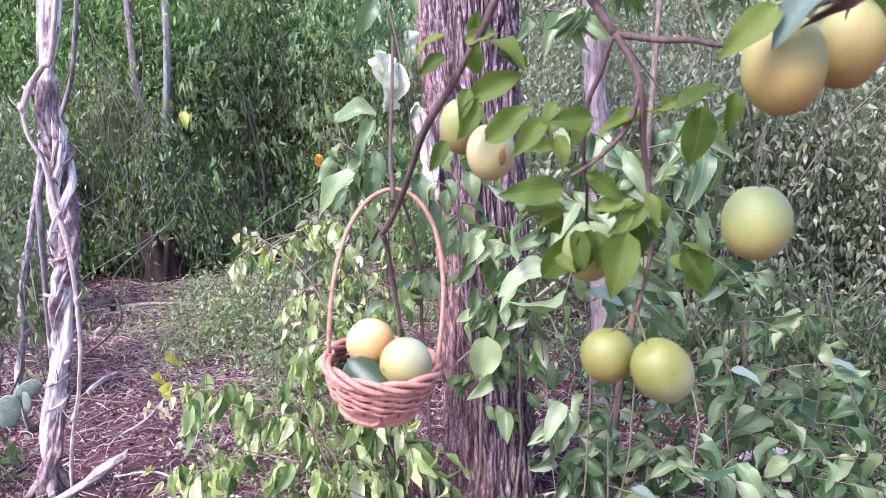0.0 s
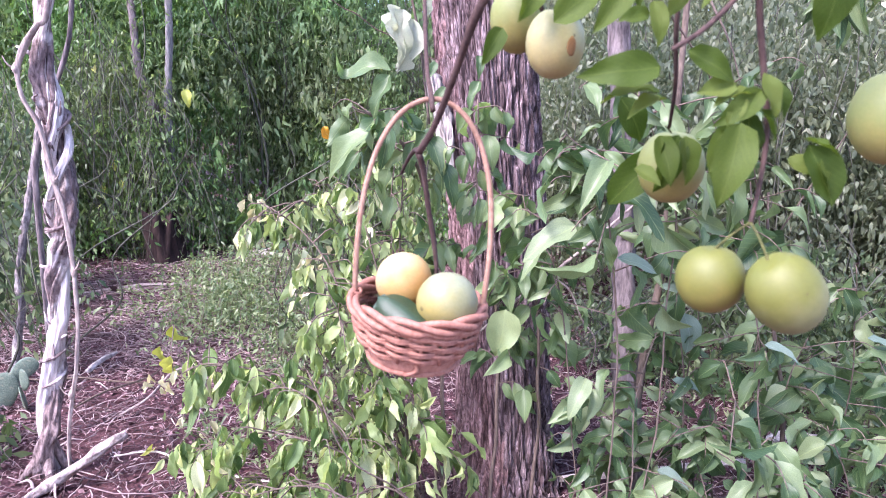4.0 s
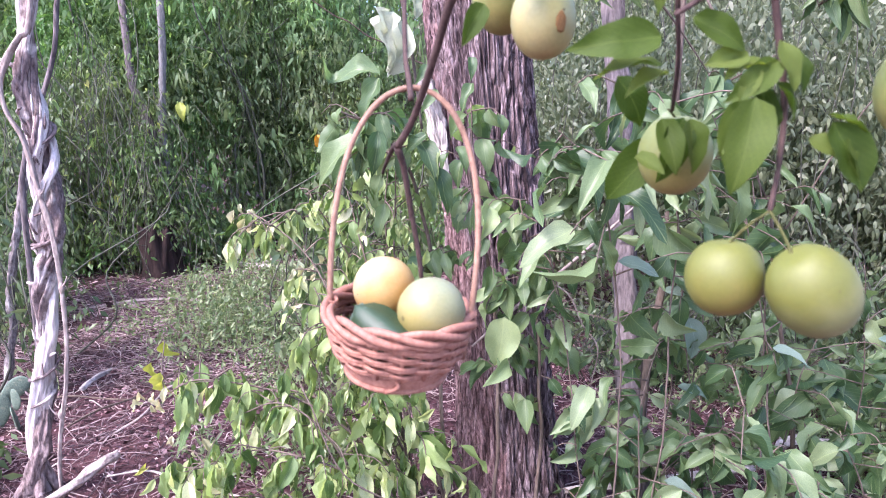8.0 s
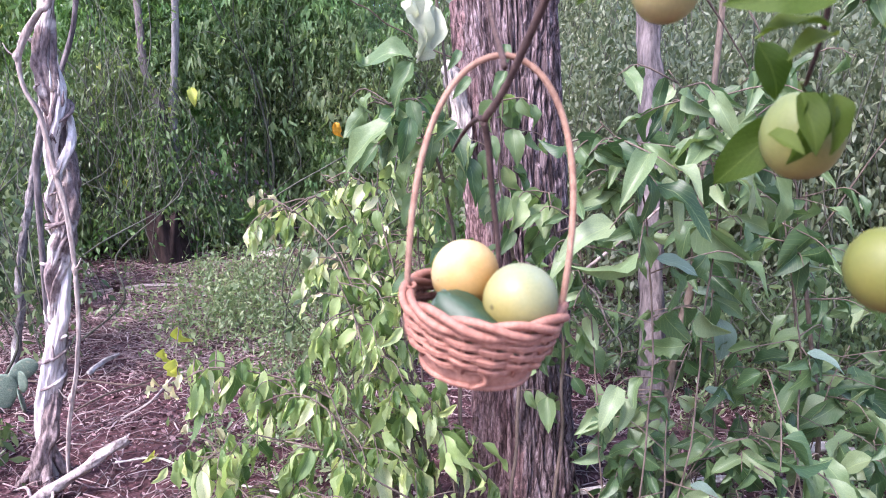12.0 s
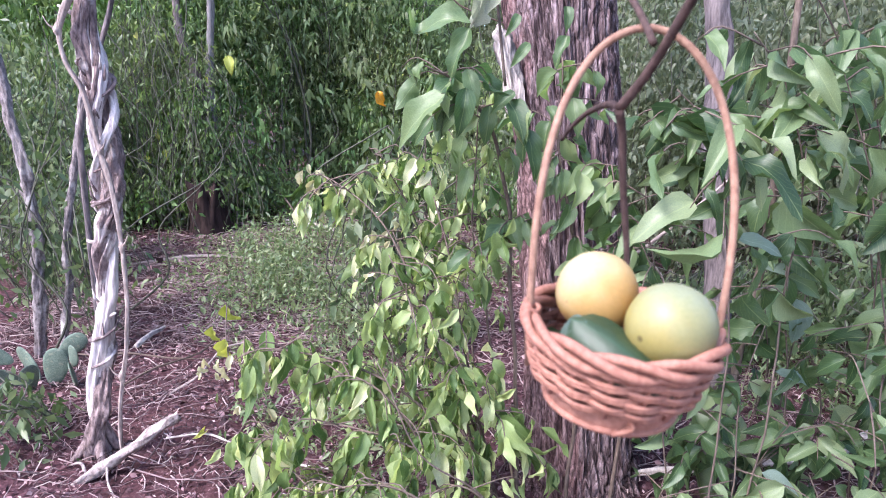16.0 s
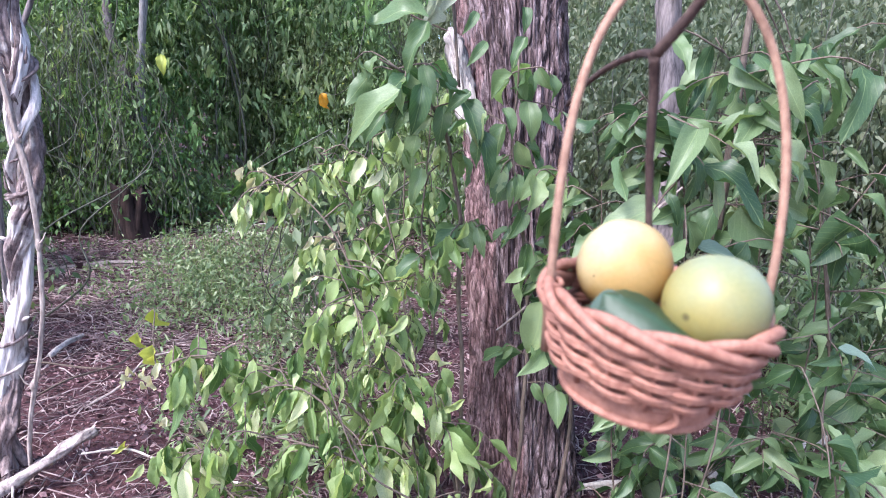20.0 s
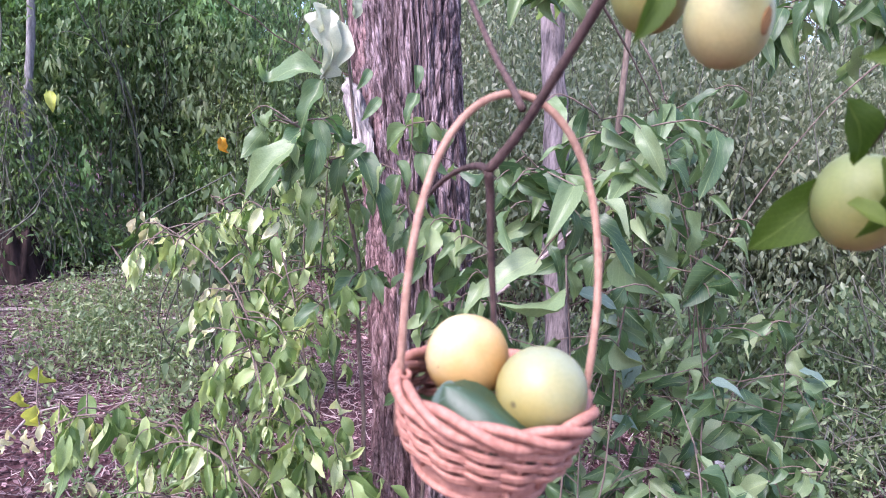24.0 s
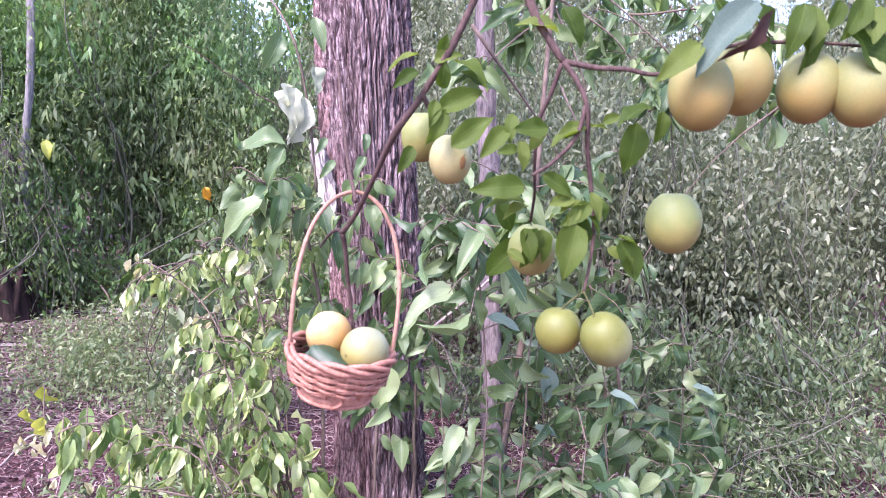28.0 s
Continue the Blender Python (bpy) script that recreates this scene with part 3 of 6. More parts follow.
part("side_twig", Geo().tube(smooth_path([(-1.45, 2.25, 0.03), (-1.5, 2.3, 0.05), (-1.57, 2.33, 0.02)], 5), [0.006, 0.005, 0.002], 7, 0.3), PALE_DEAD, log)
stick("stick", [(-1.95, 3.42, 0.03), (-1.95, 3.56, 0.04), (-1.94, 3.70, 0.035)], [0.010, 0.012, 0.009], "short pale stick on the leaf litter", BLEACHED)
stick("stick", [(-2.32, 6.72, 0.05), (-1.95, 6.5, 0.06), (-1.49, 6.19, 0.03)], [0.02, 0.022, 0.012], "long pale branch lying on the ground before the thicket", BLEACHED)
stick("stick", [(0.3, 2.42, 0.06), (0.72, 2.5, 0.075), (1.07, 2.6, 0.07)], [0.009, 0.012, 0.01], "thin bleached branch lying behind the trunk", BLEACHED)
stick("stick", [(1.08, 2.62, 0.08), (1.24, 2.7, 0.13), (1.42, 2.74, 0.1), (1.7, 2.72, 0.06)], [0.013, 0.016, 0.015, 0.01], "bent bleached branch among the shrubs", BLEACHED)
rb = random.Random(77)
for k in range(14):
    x, y, a, long = rb.uniform(-2.5, -0.9), rb.uniform(6.3, 7.5), rb.uniform(-0.5, 2.6), rb.uniform(0.3, 0.9)
    rise = rb.uniform(0.02, 0.35)
    stick("broken_branch", [(x, y, 0.02), (x + math.cos(a) * long * 0.5, y + math.sin(a) * long * 0.3, 0.04 + rise * rb.uniform(0.3, 0.8)), (x + math.cos(a) * long, y + math.sin(a) * long * 0.6, 0.03 + rise)], [0.007, 0.006, 0.003], "thin dry branch broken off below the thicket", PALE_DEAD if k % 3 else STEM, "dry branches below the thicket")
twig_on_soil = stick("stick", [(-1.30, 2.50, 0.05), (-1.16, 2.53, 0.06), (-1.01, 2.46, 0.06), (-0.80, 2.39, 0.05), (-0.6, 2.34, 0.05), (-0.42, 2.32, 0.03)], [0.0035, 0.004, 0.0038, 0.0035, 0.0025], "thin curved pale twig with two withered leaves on the soil", BLEACHED)
for k, (b, d) in enumerate([((-1.16, 2.53, 0.065), (-0.3, -0.6, 0.35)), ((-1.01, 2.46, 0.065), (0.4, -0.7, 0.3)), ((-0.8, 2.39, 0.055), (-0.2, -0.6, 0.4))]):
    part("leaf", leaf_mesh("leaf", YELLOW_LEAF, 1, 0.42, 1.0, 0.9, 0.14, 40 + k, 1.0, 12, 0.75, 2.4), None, twig_on_soil, "yellow withered leaf", lay(b, d, (0.1, -0.4, 1), 0.052))
stick("stick", [(-1.50, 2.9, 0.03), (-1.42, 3.02, 0.07), (-1.38, 3.18, 0.13), (-1.28, 3.24, 0.15)], [0.004, 0.005, 0.004, 0.002], "thin brown twig sticking out of the litter")
stick("stick", [(-2.25, 3.3, 0.03), (-2.05, 3.25, 0.045), (-1.9, 3.28, 0.05), (-1.7, 3.26, 0.045), (-1.5, 3.3, 0.03)], [0.003, 0.005, 0.0045, 0.004, 0.002], "thin straight dry twig on the leaf litter", STEM)
stick("stick", [(-1.75, 2.95, 0.03), (-1.68, 3.12, 0.05), (-1.56, 3.3, 0.055), (-1.55, 3.5, 0.06), (-1.5, 3.75, 0.04)], [0.003, 0.0045, 0.004, 0.004, 0.002], "thin bent brown twig on the leaf litter", STEM)
stick("stick", [(-1.45, 5.1, 0.03), (-1.15, 5.0, 0.07), (-0.9, 5.2, 0.05)], [0.012, 0.014, 0.01], "pale fallen branch in the clearing")
stick("stick", [(-2.9, 5.0, 0.03), (-2.5, 5.25, 0.05), (-2.1, 5.3, 0.03)], [0.01, 0.012, 0.008], "pale fallen branch beside the weeds")


# ---- main tree ----
def trunk_axis(z):
    return 0.188 - 0.062 * z + 0.008 * math.sin(z * 2.3), 2.457 + 0.283 * z


def bark_trunk(name, height, r0, r1, around, up_rows, axis_of, material, parent, scale=1.0, depth=0.036):
    v, f = [], []
    for j in range(up_rows + 1):
        z = -0.06 + height * j / up_rows
        cx, cy = axis_of(z)
        r = r0 + (r1 - r0) * (z / height) + 0.05 * r0 / 0.18 * math.exp(-max(z, 0) * 7)
        for i in range(around):
            a = 2 * math.pi * i / around
            ca, sa = math.cos(a), math.sin(a)
            q = Vector((ca * r * 56 * scale, sa * r * 56 * scale, z * 1.5 * scale + 0.6 * noise.noise(Vector((ca * 2, sa * 2, z * 2)))))
            q += 0.35 * noise.noise_vector(Vector((ca * r * 14, sa * r * 14, z * 9)))
            d = noise.voronoi(q)[0]
            edge = min((d[1] - d[0]) * 3.4, 1.0) ** 0.7
            fibre = noise.fractal(Vector((ca * r * 120, sa * r * 120, z * 5)), 0.8, 2.1, 4)
            chip = noise.cell(Vector((ca * r * 85, sa * r * 85, z * 11)))
            lump = noise.noise(Vector((ca * 1.3, sa * 1.3, z * 1.4)))
            rr = r * (1 + 0.05 * lump) + depth * (edge - 0.75) + 0.006 * fibre + 0.006 * chip + 0.006 * (d[0] - 0.5)
            v.append((cx + ca * rr, cy + sa * rr, z))
    for j in range(up_rows):
        for i in range(around):
            k = (i + 1) % around
            a, b = j * around, (j + 1) * around
            f.append((a + i, a + k, b + k, b + i))
    f.append(tuple(up_rows * around + i for i in range(around)))
    g = Geo()
    g.v, g.f = v, f
    return part(name, g, material, parent)


def crown(parent, centre, size, n, length, material, seed, label=""):
    """A loose crown: leaf clumps round many random points, with gaps."""
    r = np.random.RandomState(seed)
    k = max(6, n // 55)
    hub = r.normal(0, 1, (k, 3))
    hub *= (r.uniform(0.25, 1, k) ** 0.5 / np.linalg.norm(hub, axis=1))[:, None]
    hub = hub * np.array(size) + np.array(centre)
    base = hub[r.randint(0, k, n)] + r.normal(0, 1, (n, 3)) * (0.14 + 0.12 * np.array(size))
    along = r.normal(0, 0.6, (n, 3)) + np.array([0, 0, -0.7])
    face = r.normal(0, 0.6, (n, 3)) + np.array([0, 0, 0.6])
    return part("crown", leaf_cloud("crown", base, along, face, r.uniform(*length, n), r.uniform(0.3, 0.5, n), material, False), material, parent, label)


tree = thing("tree", (0, 0, 0), "large tree with furrowed reddish-brown fibrous bark, wrapped in climbers", "tree")
bark_trunk("trunk", 3.9, 0.154, 0.236, 360, 420, trunk_axis, BARK, tree)
part("peeled_strip", Geo().tube(smooth_path([(-0.03, 2.62, 1.14), (-0.042, 2.63, 1.2), (-0.055, 2.65, 1.25), (-0.075, 2.67, 1.33), (-0.105, 2.7, 1.45), (-0.12, 2.72, 1.5)], 12), [0.004, 0.013, 0.019, 0.02, 0.018, 0.005], 48, 0.7, 5, flute=0.35, fibre=1.0), PEELED, tree, "bleached strip of bare wood peeling off")
limb = Geo()
limb.tube(smooth_path([(-0.03, 3.45, 3.5), (0.5, 3.3, 4.2), (1.1, 3.1, 4.7)], 6), [0.1, 0.07, 0.03], 10, 0.2)
part("limb", limb, BARK, tree)
limb = Geo()
limb.tube(smooth_path([(-0.05, 3.48, 3.6), (-0.5, 3.7, 4.4), (-1.0, 4.1, 4.9)], 6), [0.11, 0.07, 0.03], 10, 0.2)
part("limb", limb, BARK, tree)
crown(tree, (0.1, 3.8, 5.2), (1.8, 1.4, 0.8), 1000, (0.05, 0.09), THICKET_LEAF, 3)


def thin_tree(pts, radii, material, label, top, crown_n, seed, name="sapling", sides=14, rough=0.3):
    t = thing(name, (0, 0, 0), label, "tree", "thin trees in the thicket")
    part("trunk", Geo().tube(smooth_path(pts, 14), radii, sides, rough, seed, flute=0.06, fibre=rough), material, t)
    x, y, z = pts[-1]
    for k in range(3):
        a = seed * 1.3 + k * 2.1
        g = Geo().tube(smooth_path([(x, y, z - 0.15 * k - 0.05), (x + 0.3 * math.cos(a), y + 0.3 * math.sin(a), z + 0.35), (x + 0.7 * math.cos(a), y + 0.7 * math.sin(a), z + 0.7)], 4), [radii[-1] * 0.7, radii[-1] * 0.45, 0.006], 7, 0.1)
        part("limb", g, material, t)
    if crown_n:
        crown(t, (x, y, z + top), (0.8, 0.8, 0.5), crown_n, (0.05, 0.09), THICKET_LEAF, seed)
    return t


thin_tree([(0.578, 2.217, -0.05), (0.57, 2.28, 0.3), (0.543, 2.393, 0.9), (0.533, 2.476, 1.35), (0.515, 2.54, 1.7), (0.49, 2.7, 2.6), (0.5, 2.8, 3.4)], [0.046, 0.041, 0.038, 0.039, 0.036, 0.034, 0.025], SAPLING_BARK, "slim sapling with rough mauve-grey bark behind the tree", 0.5, 350, 11)
thin_tree([(0.57, 2.3, 0.0), (0.60, 2.26, 0.6), (0.632, 2.25, 0.83), (0.648, 2.25, 1.2), (0.655, 2.25, 1.55), (0.7, 2.3, 2.4)], [0.014, 0.013, 0.012, 0.011, 0.009, 0.006], STEM, "thin grey sapling stem leaning between the shrubs", 0.3, 0, 12, sides=9)
thin_tree([(-2.89, 6.6, 0.0), (-2.89, 6.56, 1.35), (-2.86, 6.56, 1.7), (-2.82, 6.56, 2.36), (-2.79, 6.56, 4.2)], [0.042, 0.036, 0.034, 0.032, 0.028], GREY_STEM, "slender grey tree trunk rising out of the thicket", 0.4, 120, 13)
thin_tree([(-3.05, 6.65, 0.0), (-3.02, 6.62, 0.7), (-3.02, 6.62, 1.29), (-3.16, 6.62, 1.76), (-3.19, 6.62, 2.2), (-3.22, 6.62, 3.4)], [0.055, 0.05, 0.046, 0.038, 0.034, 0.026], SAPLING_BARK, "crooked grey-brown sapling overgrown with vines", 0.4, 60, 14)
thin_tree([(-1.66, 2.72, 0.0), (-1.64, 2.7, 1.0), (-1.62, 2.7, 1.18), (-1.535, 2.7, 1.4), (-1.47, 2.7, 1.56), (-1.43, 2.7, 1.75), (-1.36, 2.75, 2.5)], [0.012, 0.011, 0.01, 0.009, 0.009, 0.008, 0.007], SAPLING_BARK, "thin grey stem leaning against the twisted vine", 0.3, 0, 15, sides=9)
thin_tree([(-2.4, 3.32, -0.03), (-2.357, 3.3, 0.214), (-2.325, 3.29, 0.42), (-2.316, 3.3, 0.583), (-2.34, 3.32, 0.8), (-2.333, 3.3, 0.984), (-2.36, 3.28, 1.2), (-2.377, 3.3, 1.34), (-2.45, 3.3, 1.75), (-2.5, 3.3, 2.3)], [0.026, 0.024, 0.026, 0.023, 0.024, 0.02, 0.02, 0.018, 0.014], ROUGH_STEM, "crooked rough grey sapling beside the clearing", 0.3, 0, 16, sides=24, rough=0.6)
thin_tree([(-2.27, 3.32, -0.03), (-2.224, 3.3, 0.19), (-2.185, 3.31, 0.4), (-2.17, 3.3, 0.56), (-2.1, 3.3, 0.86), (-2.027, 3.3, 1.14), (-1.985, 3.3, 1.39), (-1.96, 3.32, 1.9), (-1.9, 3.35, 2.5)], [0.018, 0.017, 0.018, 0.015, 0.016, 0.014, 0.013, 0.01], ROUGH_STEM, "thin rough grey sapling leaning behind the twisted vine", 0.3, 0, 19, sides=20, rough=0.6)
thin_tree([(-4.9, 7.4, 0.0), (-4.85, 7.4, 1.8), (-4.95, 7.4, 4.6)], [0.05, 0.045, 0.03], GREY_STEM, "slender grey trunk in the dark thicket", 0.4, 90, 20)


# ---- twisted liana by the path ----
liana = thing("twisted_liana", (0, 0, 0), "pale and brown woody vines twisted together like a rope", "vine")
AXIS = smooth_path([(-1.52, 2.42, -0.06), (-1.486, 2.42, 0.17), (-1.46, 2.42, 0.387), (-1.417, 2.42, 0.6), (-1.395, 2.42, 0.8), (-1.369, 2.42, 0.986), (-1.358, 2.42, 1.153), (-1.361, 2.42, 1.315), (-1.384, 2.42, 1.461), (-1.36, 2.42, 1.674), (-1.33, 2.42, 2.0), (-1.3, 2.45, 2.6), (-1.22, 2.5, 3.4)], 16)


def strand(name, phase, turns, off, radii, material, label, sides=36, lo=0.0, hi=1.0, flat=0.35, rough=0.3):
    n = len(AXIS)
    path = []
    for i in range(int(lo * (n - 1)), int(hi * (n - 1)) + 1):
        u = i / (n - 1)
        a = phase + turns * 2 * math.pi * u + 0.6 * math.sin(u * 9 + phase)
        o = 0.78 * off * (1 + flat * math.sin(u * 13 + phase * 2))
        path.append(AXIS[i] + Vector((math.cos(a) * o, math.sin(a) * o, 0)))
    return part(name, Geo().tube(path, [q * 0.84 for q in radii], sides, rough, phase, flute=0.14, fibre=0.34), material, liana, label)


strand("stem", 0.65, 3.1, 0.026, [0.031, 0.031, 0.027, 0.025, 0.023, 0.021, 0.017, 0.015], LIANA_PALE, "bleached bare stem", 40, rough=0.3)
strand("stem", 3.79, 3.1, 0.027, [0.03, 0.028, 0.027, 0.03, 0.027, 0.022, 0.019, 0.017], LIANA_BROWN, "rough brown-barked stem", 44, rough=0.55)
strand("stem", 1.0, 4.9, 0.04, [0.008, 0.012, 0.013, 0.011, 0.01, 0.008], LIANA_BROWN, "thin brown winding stem", 12, rough=0.5)
strand("stem", 0.9, 3.6, 0.037, [0.012, 0.015, 0.014, 0.015, 0.012, 0.01], LIANA_PALE, "narrow pale stem", 22, rough=0.4)
strand("stem", 3.9, 3.7, 0.038, [0.011, 0.013, 0.015, 0.012, 0.012, 0.01], LIANA_BROWN, "narrow brown stem", 22, rough=0.55)
# short coils of dark tendril wound tightly round the rope
for z0, z1, turns, wide in [(0.36, 0.52, 1.6, 0.043), (0.9, 1.06, 1.5, 0.045), (0.93, 1.0, 1.3, 0.046), (1.28, 1.4, 0.9, 0.046)]:
    coil = []
    for k in range(40):
        z = z0 + (z1 - z0) * k / 39
        c = min(AXIS, key=lambda q: abs(q.z - z))
        a = turns * 2 * math.pi * k / 39 + z0 * 9
        coil.append(Vector((c.x + wide * math.cos(a), c.y + wide * math.sin(a), z + 0.012 * math.sin(a))))
    part("tendril", Geo().tube(coil, [0.003, 0.0065, 0.006, 0.006, 0.003], 8, 0.4, z0 * 7), LIANA_BROWN, liana, "dark tendril wound round the stems")
rl = random.Random(77)
for k in range(26):
    c = AXIS[rl.randrange(12, 120)]
    a = rl.uniform(2.6, 6.6)
    p = c + Vector((0.04 * math.cos(a), 0.04 * math.sin(a), 0))
    out = Vector((math.cos(a), math.sin(a), rl.uniform(-0.6, 0.6)))
    part("bark_flake", Geo().tube([p - out * 0.008, p + out * 0.006 + Vector((0, 0, 0.018)), p + out * rl.uniform(0.008, 0.016) + Vector((0, 0, rl.uniform(0.03, 0.06)))], [0.0035, 0.0045, 0.001], 5, 0.3, k), rl.choice((LIANA_PALE, LIANA_BROWN, LIANA_BROWN)), liana)
for k, (x, y) in enumerate([(-1.62, 2.36), (-1.45, 2.33), (-1.56, 2.5), (-1.4, 2.46)]):
    part("root", Geo().tube(smooth_path([(-1.49, 2.42, 0.16), (-1.5 + (x + 1.5) * 0.45, 2.42 + (y - 2.42) * 0.45, 0.05), (x, y, -0.03)], 5), [0.016, 0.017, 0.008], 7, 0.3, k), LIANA_BROWN, liana)
for z, a, s in [(1.52, 2.6, 0.05), (0.55, 0.4, 0.03), (0.8, 3.0, 0.02)]:
    i = min(range(len(AXIS)), key=lambda q: abs(AXIS[q].z - z))
    p = AXIS[i] + Vector((0.03 * math.cos(a), -0.02, 0))
    part("stub", Geo().tube([p, p + Vector((math.cos(a) * s, -0.01, s * 0.5))], [0.009, 0.004], 6, 0.2), LIANA_PALE, liana)

hanging = thing("hanging_vine", (0, 0, 0), "smooth tan vine hanging loose in a bow beside the twisted liana", "vine")
part("stem", Geo().tube(smooth_path([(-1.30, 2.42, 2.0), (-1.322, 2.37, 1.66), (-1.353, 2.36, 1.607), (-1.397, 2.36, 1.55), (-1.435, 2.36, 1.469), (-1.424, 2.36, 1.374), (-1.377, 2.36, 1.278), (-1.344, 2.36, 1.107), (-1.313, 2.355, 0.969), (-1.305, 2.36, 0.711), (-1.322, 2.36, 0.483), (-1.376, 2.36, 0.217), (-1.40, 2.38, 0.0)], 8), [0.009, 0.008, 0.0075, 0.007, 0.006], 14, 0.4, 2, flute=0.08, fibre=0.5), VINE_TAN, hanging)

for x, y, z, side in [(-1.435, 2.36, 1.469, -1), (-1.344, 2.36, 1.107, 1), (-1.306, 2.358, 0.8, 1), (-1.35, 2.36, 0.35, -1)]:
    part("knot", Geo().tube(smooth_path([(x, y, z - 0.02), (x + 0.004 * side, y - 0.002, z), (x, y, z + 0.02)], 4), [0.006, 0.0115, 0.006], 9, 0.3, z), VINE_TAN, hanging, "swollen knot on the vine")
    part("shoot", Geo().tube(smooth_path([(x, y, z), (x + 0.02 * side, y - 0.012, z + 0.012), (x + 0.035 * side, y - 0.015, z + 0.04)], 4), [0.004, 0.003, 0.0012], 6, 0.2, z), VINE_TAN, hanging, "short dead side shoot")

# ---- stump ----
stump = thing("tree_stump", (-2.84, 6.2, 0), "low dark rotten stump at the edge of the thicket", "stump")
v, f = [], []
for j in range(13):
    u = j / 12
    for i in range(40):
        a = 2 * math.pi * i / 40
        r = 0.135 + 0.08 * (1 - u) ** 3 + 0.06 * noise.noise(Vector((math.cos(a) * 2.4, math.sin(a) * 2.4, u * 1.5))) + 0.014 * math.sin(a * 9 + 3 * noise.noise(Vector((a, u, 0))))
        top = 0.44 + 0.3 * noise.noise(Vector((math.cos(a) * 1.8, math.sin(a) * 1.8, 7)))
        v.append((r * math.cos(a), r * math.sin(a), -0.05 + u * top))
for j in range(12):
    for i in range(40):
        k = (i + 1) % 40
        f.append((j * 40 + i, j * 40 + k, j * 40 + 40 + k, j * 40 + 40 + i))
v.append((0, 0, 0.4))
for i in range(40):
    f.append((480 + i, 480 + (i + 1) % 40, len(v) - 1))
g = Geo()
g.v, g.f = v, f
part("stub", g, STUMP_WOOD, stump)


# ---- prickly pear ----
def cactus_pad(parent, place, size, turn, tilt, lean):
    g = Geo()
    rows, cols = 12, 22
    for j in range(rows + 1):
        th = math.pi * j / rows
        for i in range(cols):
            a = 2 * math.pi * i / cols
            s = math.sin(th)
            x, y, z = s * math.cos(a) * 0.24, s * math.sin(a) * 0.06, 0.5 - 0.5 * math.cos(th)
            g.v.append((x * (0.8 + 0.6 * z), y * (1.1 - 0.3 * z) + 0.03 * math.sin(3 * x + 4 * z), z))
    for j in range(rows):
        for i in range(cols):
            k = (i + 1) % cols
            g.f.append((j * cols + i, j * cols + k, (j + 1) * cols + k, (j + 1) * cols + i))
    return part("pad", g, CACTUS, parent, "", pose(*place, tilt, lean, turn) @ Matrix.Scale(size * 0.8, 4))


cactus = thing("prickly_pear", (-2.08, 3.0, 0), "low prickly pear cactus with flat grey-green pads on the soil", "cactus")
for place, size, turn, tilt, lean in [((-0.02, 0.0, -0.01), 0.25, 20, 8, 12), ((-0.1, 0.02, 0.0), 0.24, -25, 5, -38), ((0.02, 0.0, 0.13), 0.2, 35, 14, 48), ((0.06, 0.03, -0.01), 0.21, -40, 12, 38), ((-0.2, 0.0, 0.1), 0.2, 25, 5, -60), ((-0.08, -0.05, -0.01), 0.2, 60, 20, -15), ((-0.16, -0.02, -0.01), 0.19, 10, 30, -30), ((0.1, -0.02, 0.1), 0.15, -15, 10, 20)]:
    cactus_pad(cactus, place, size, turn, tilt, lean)


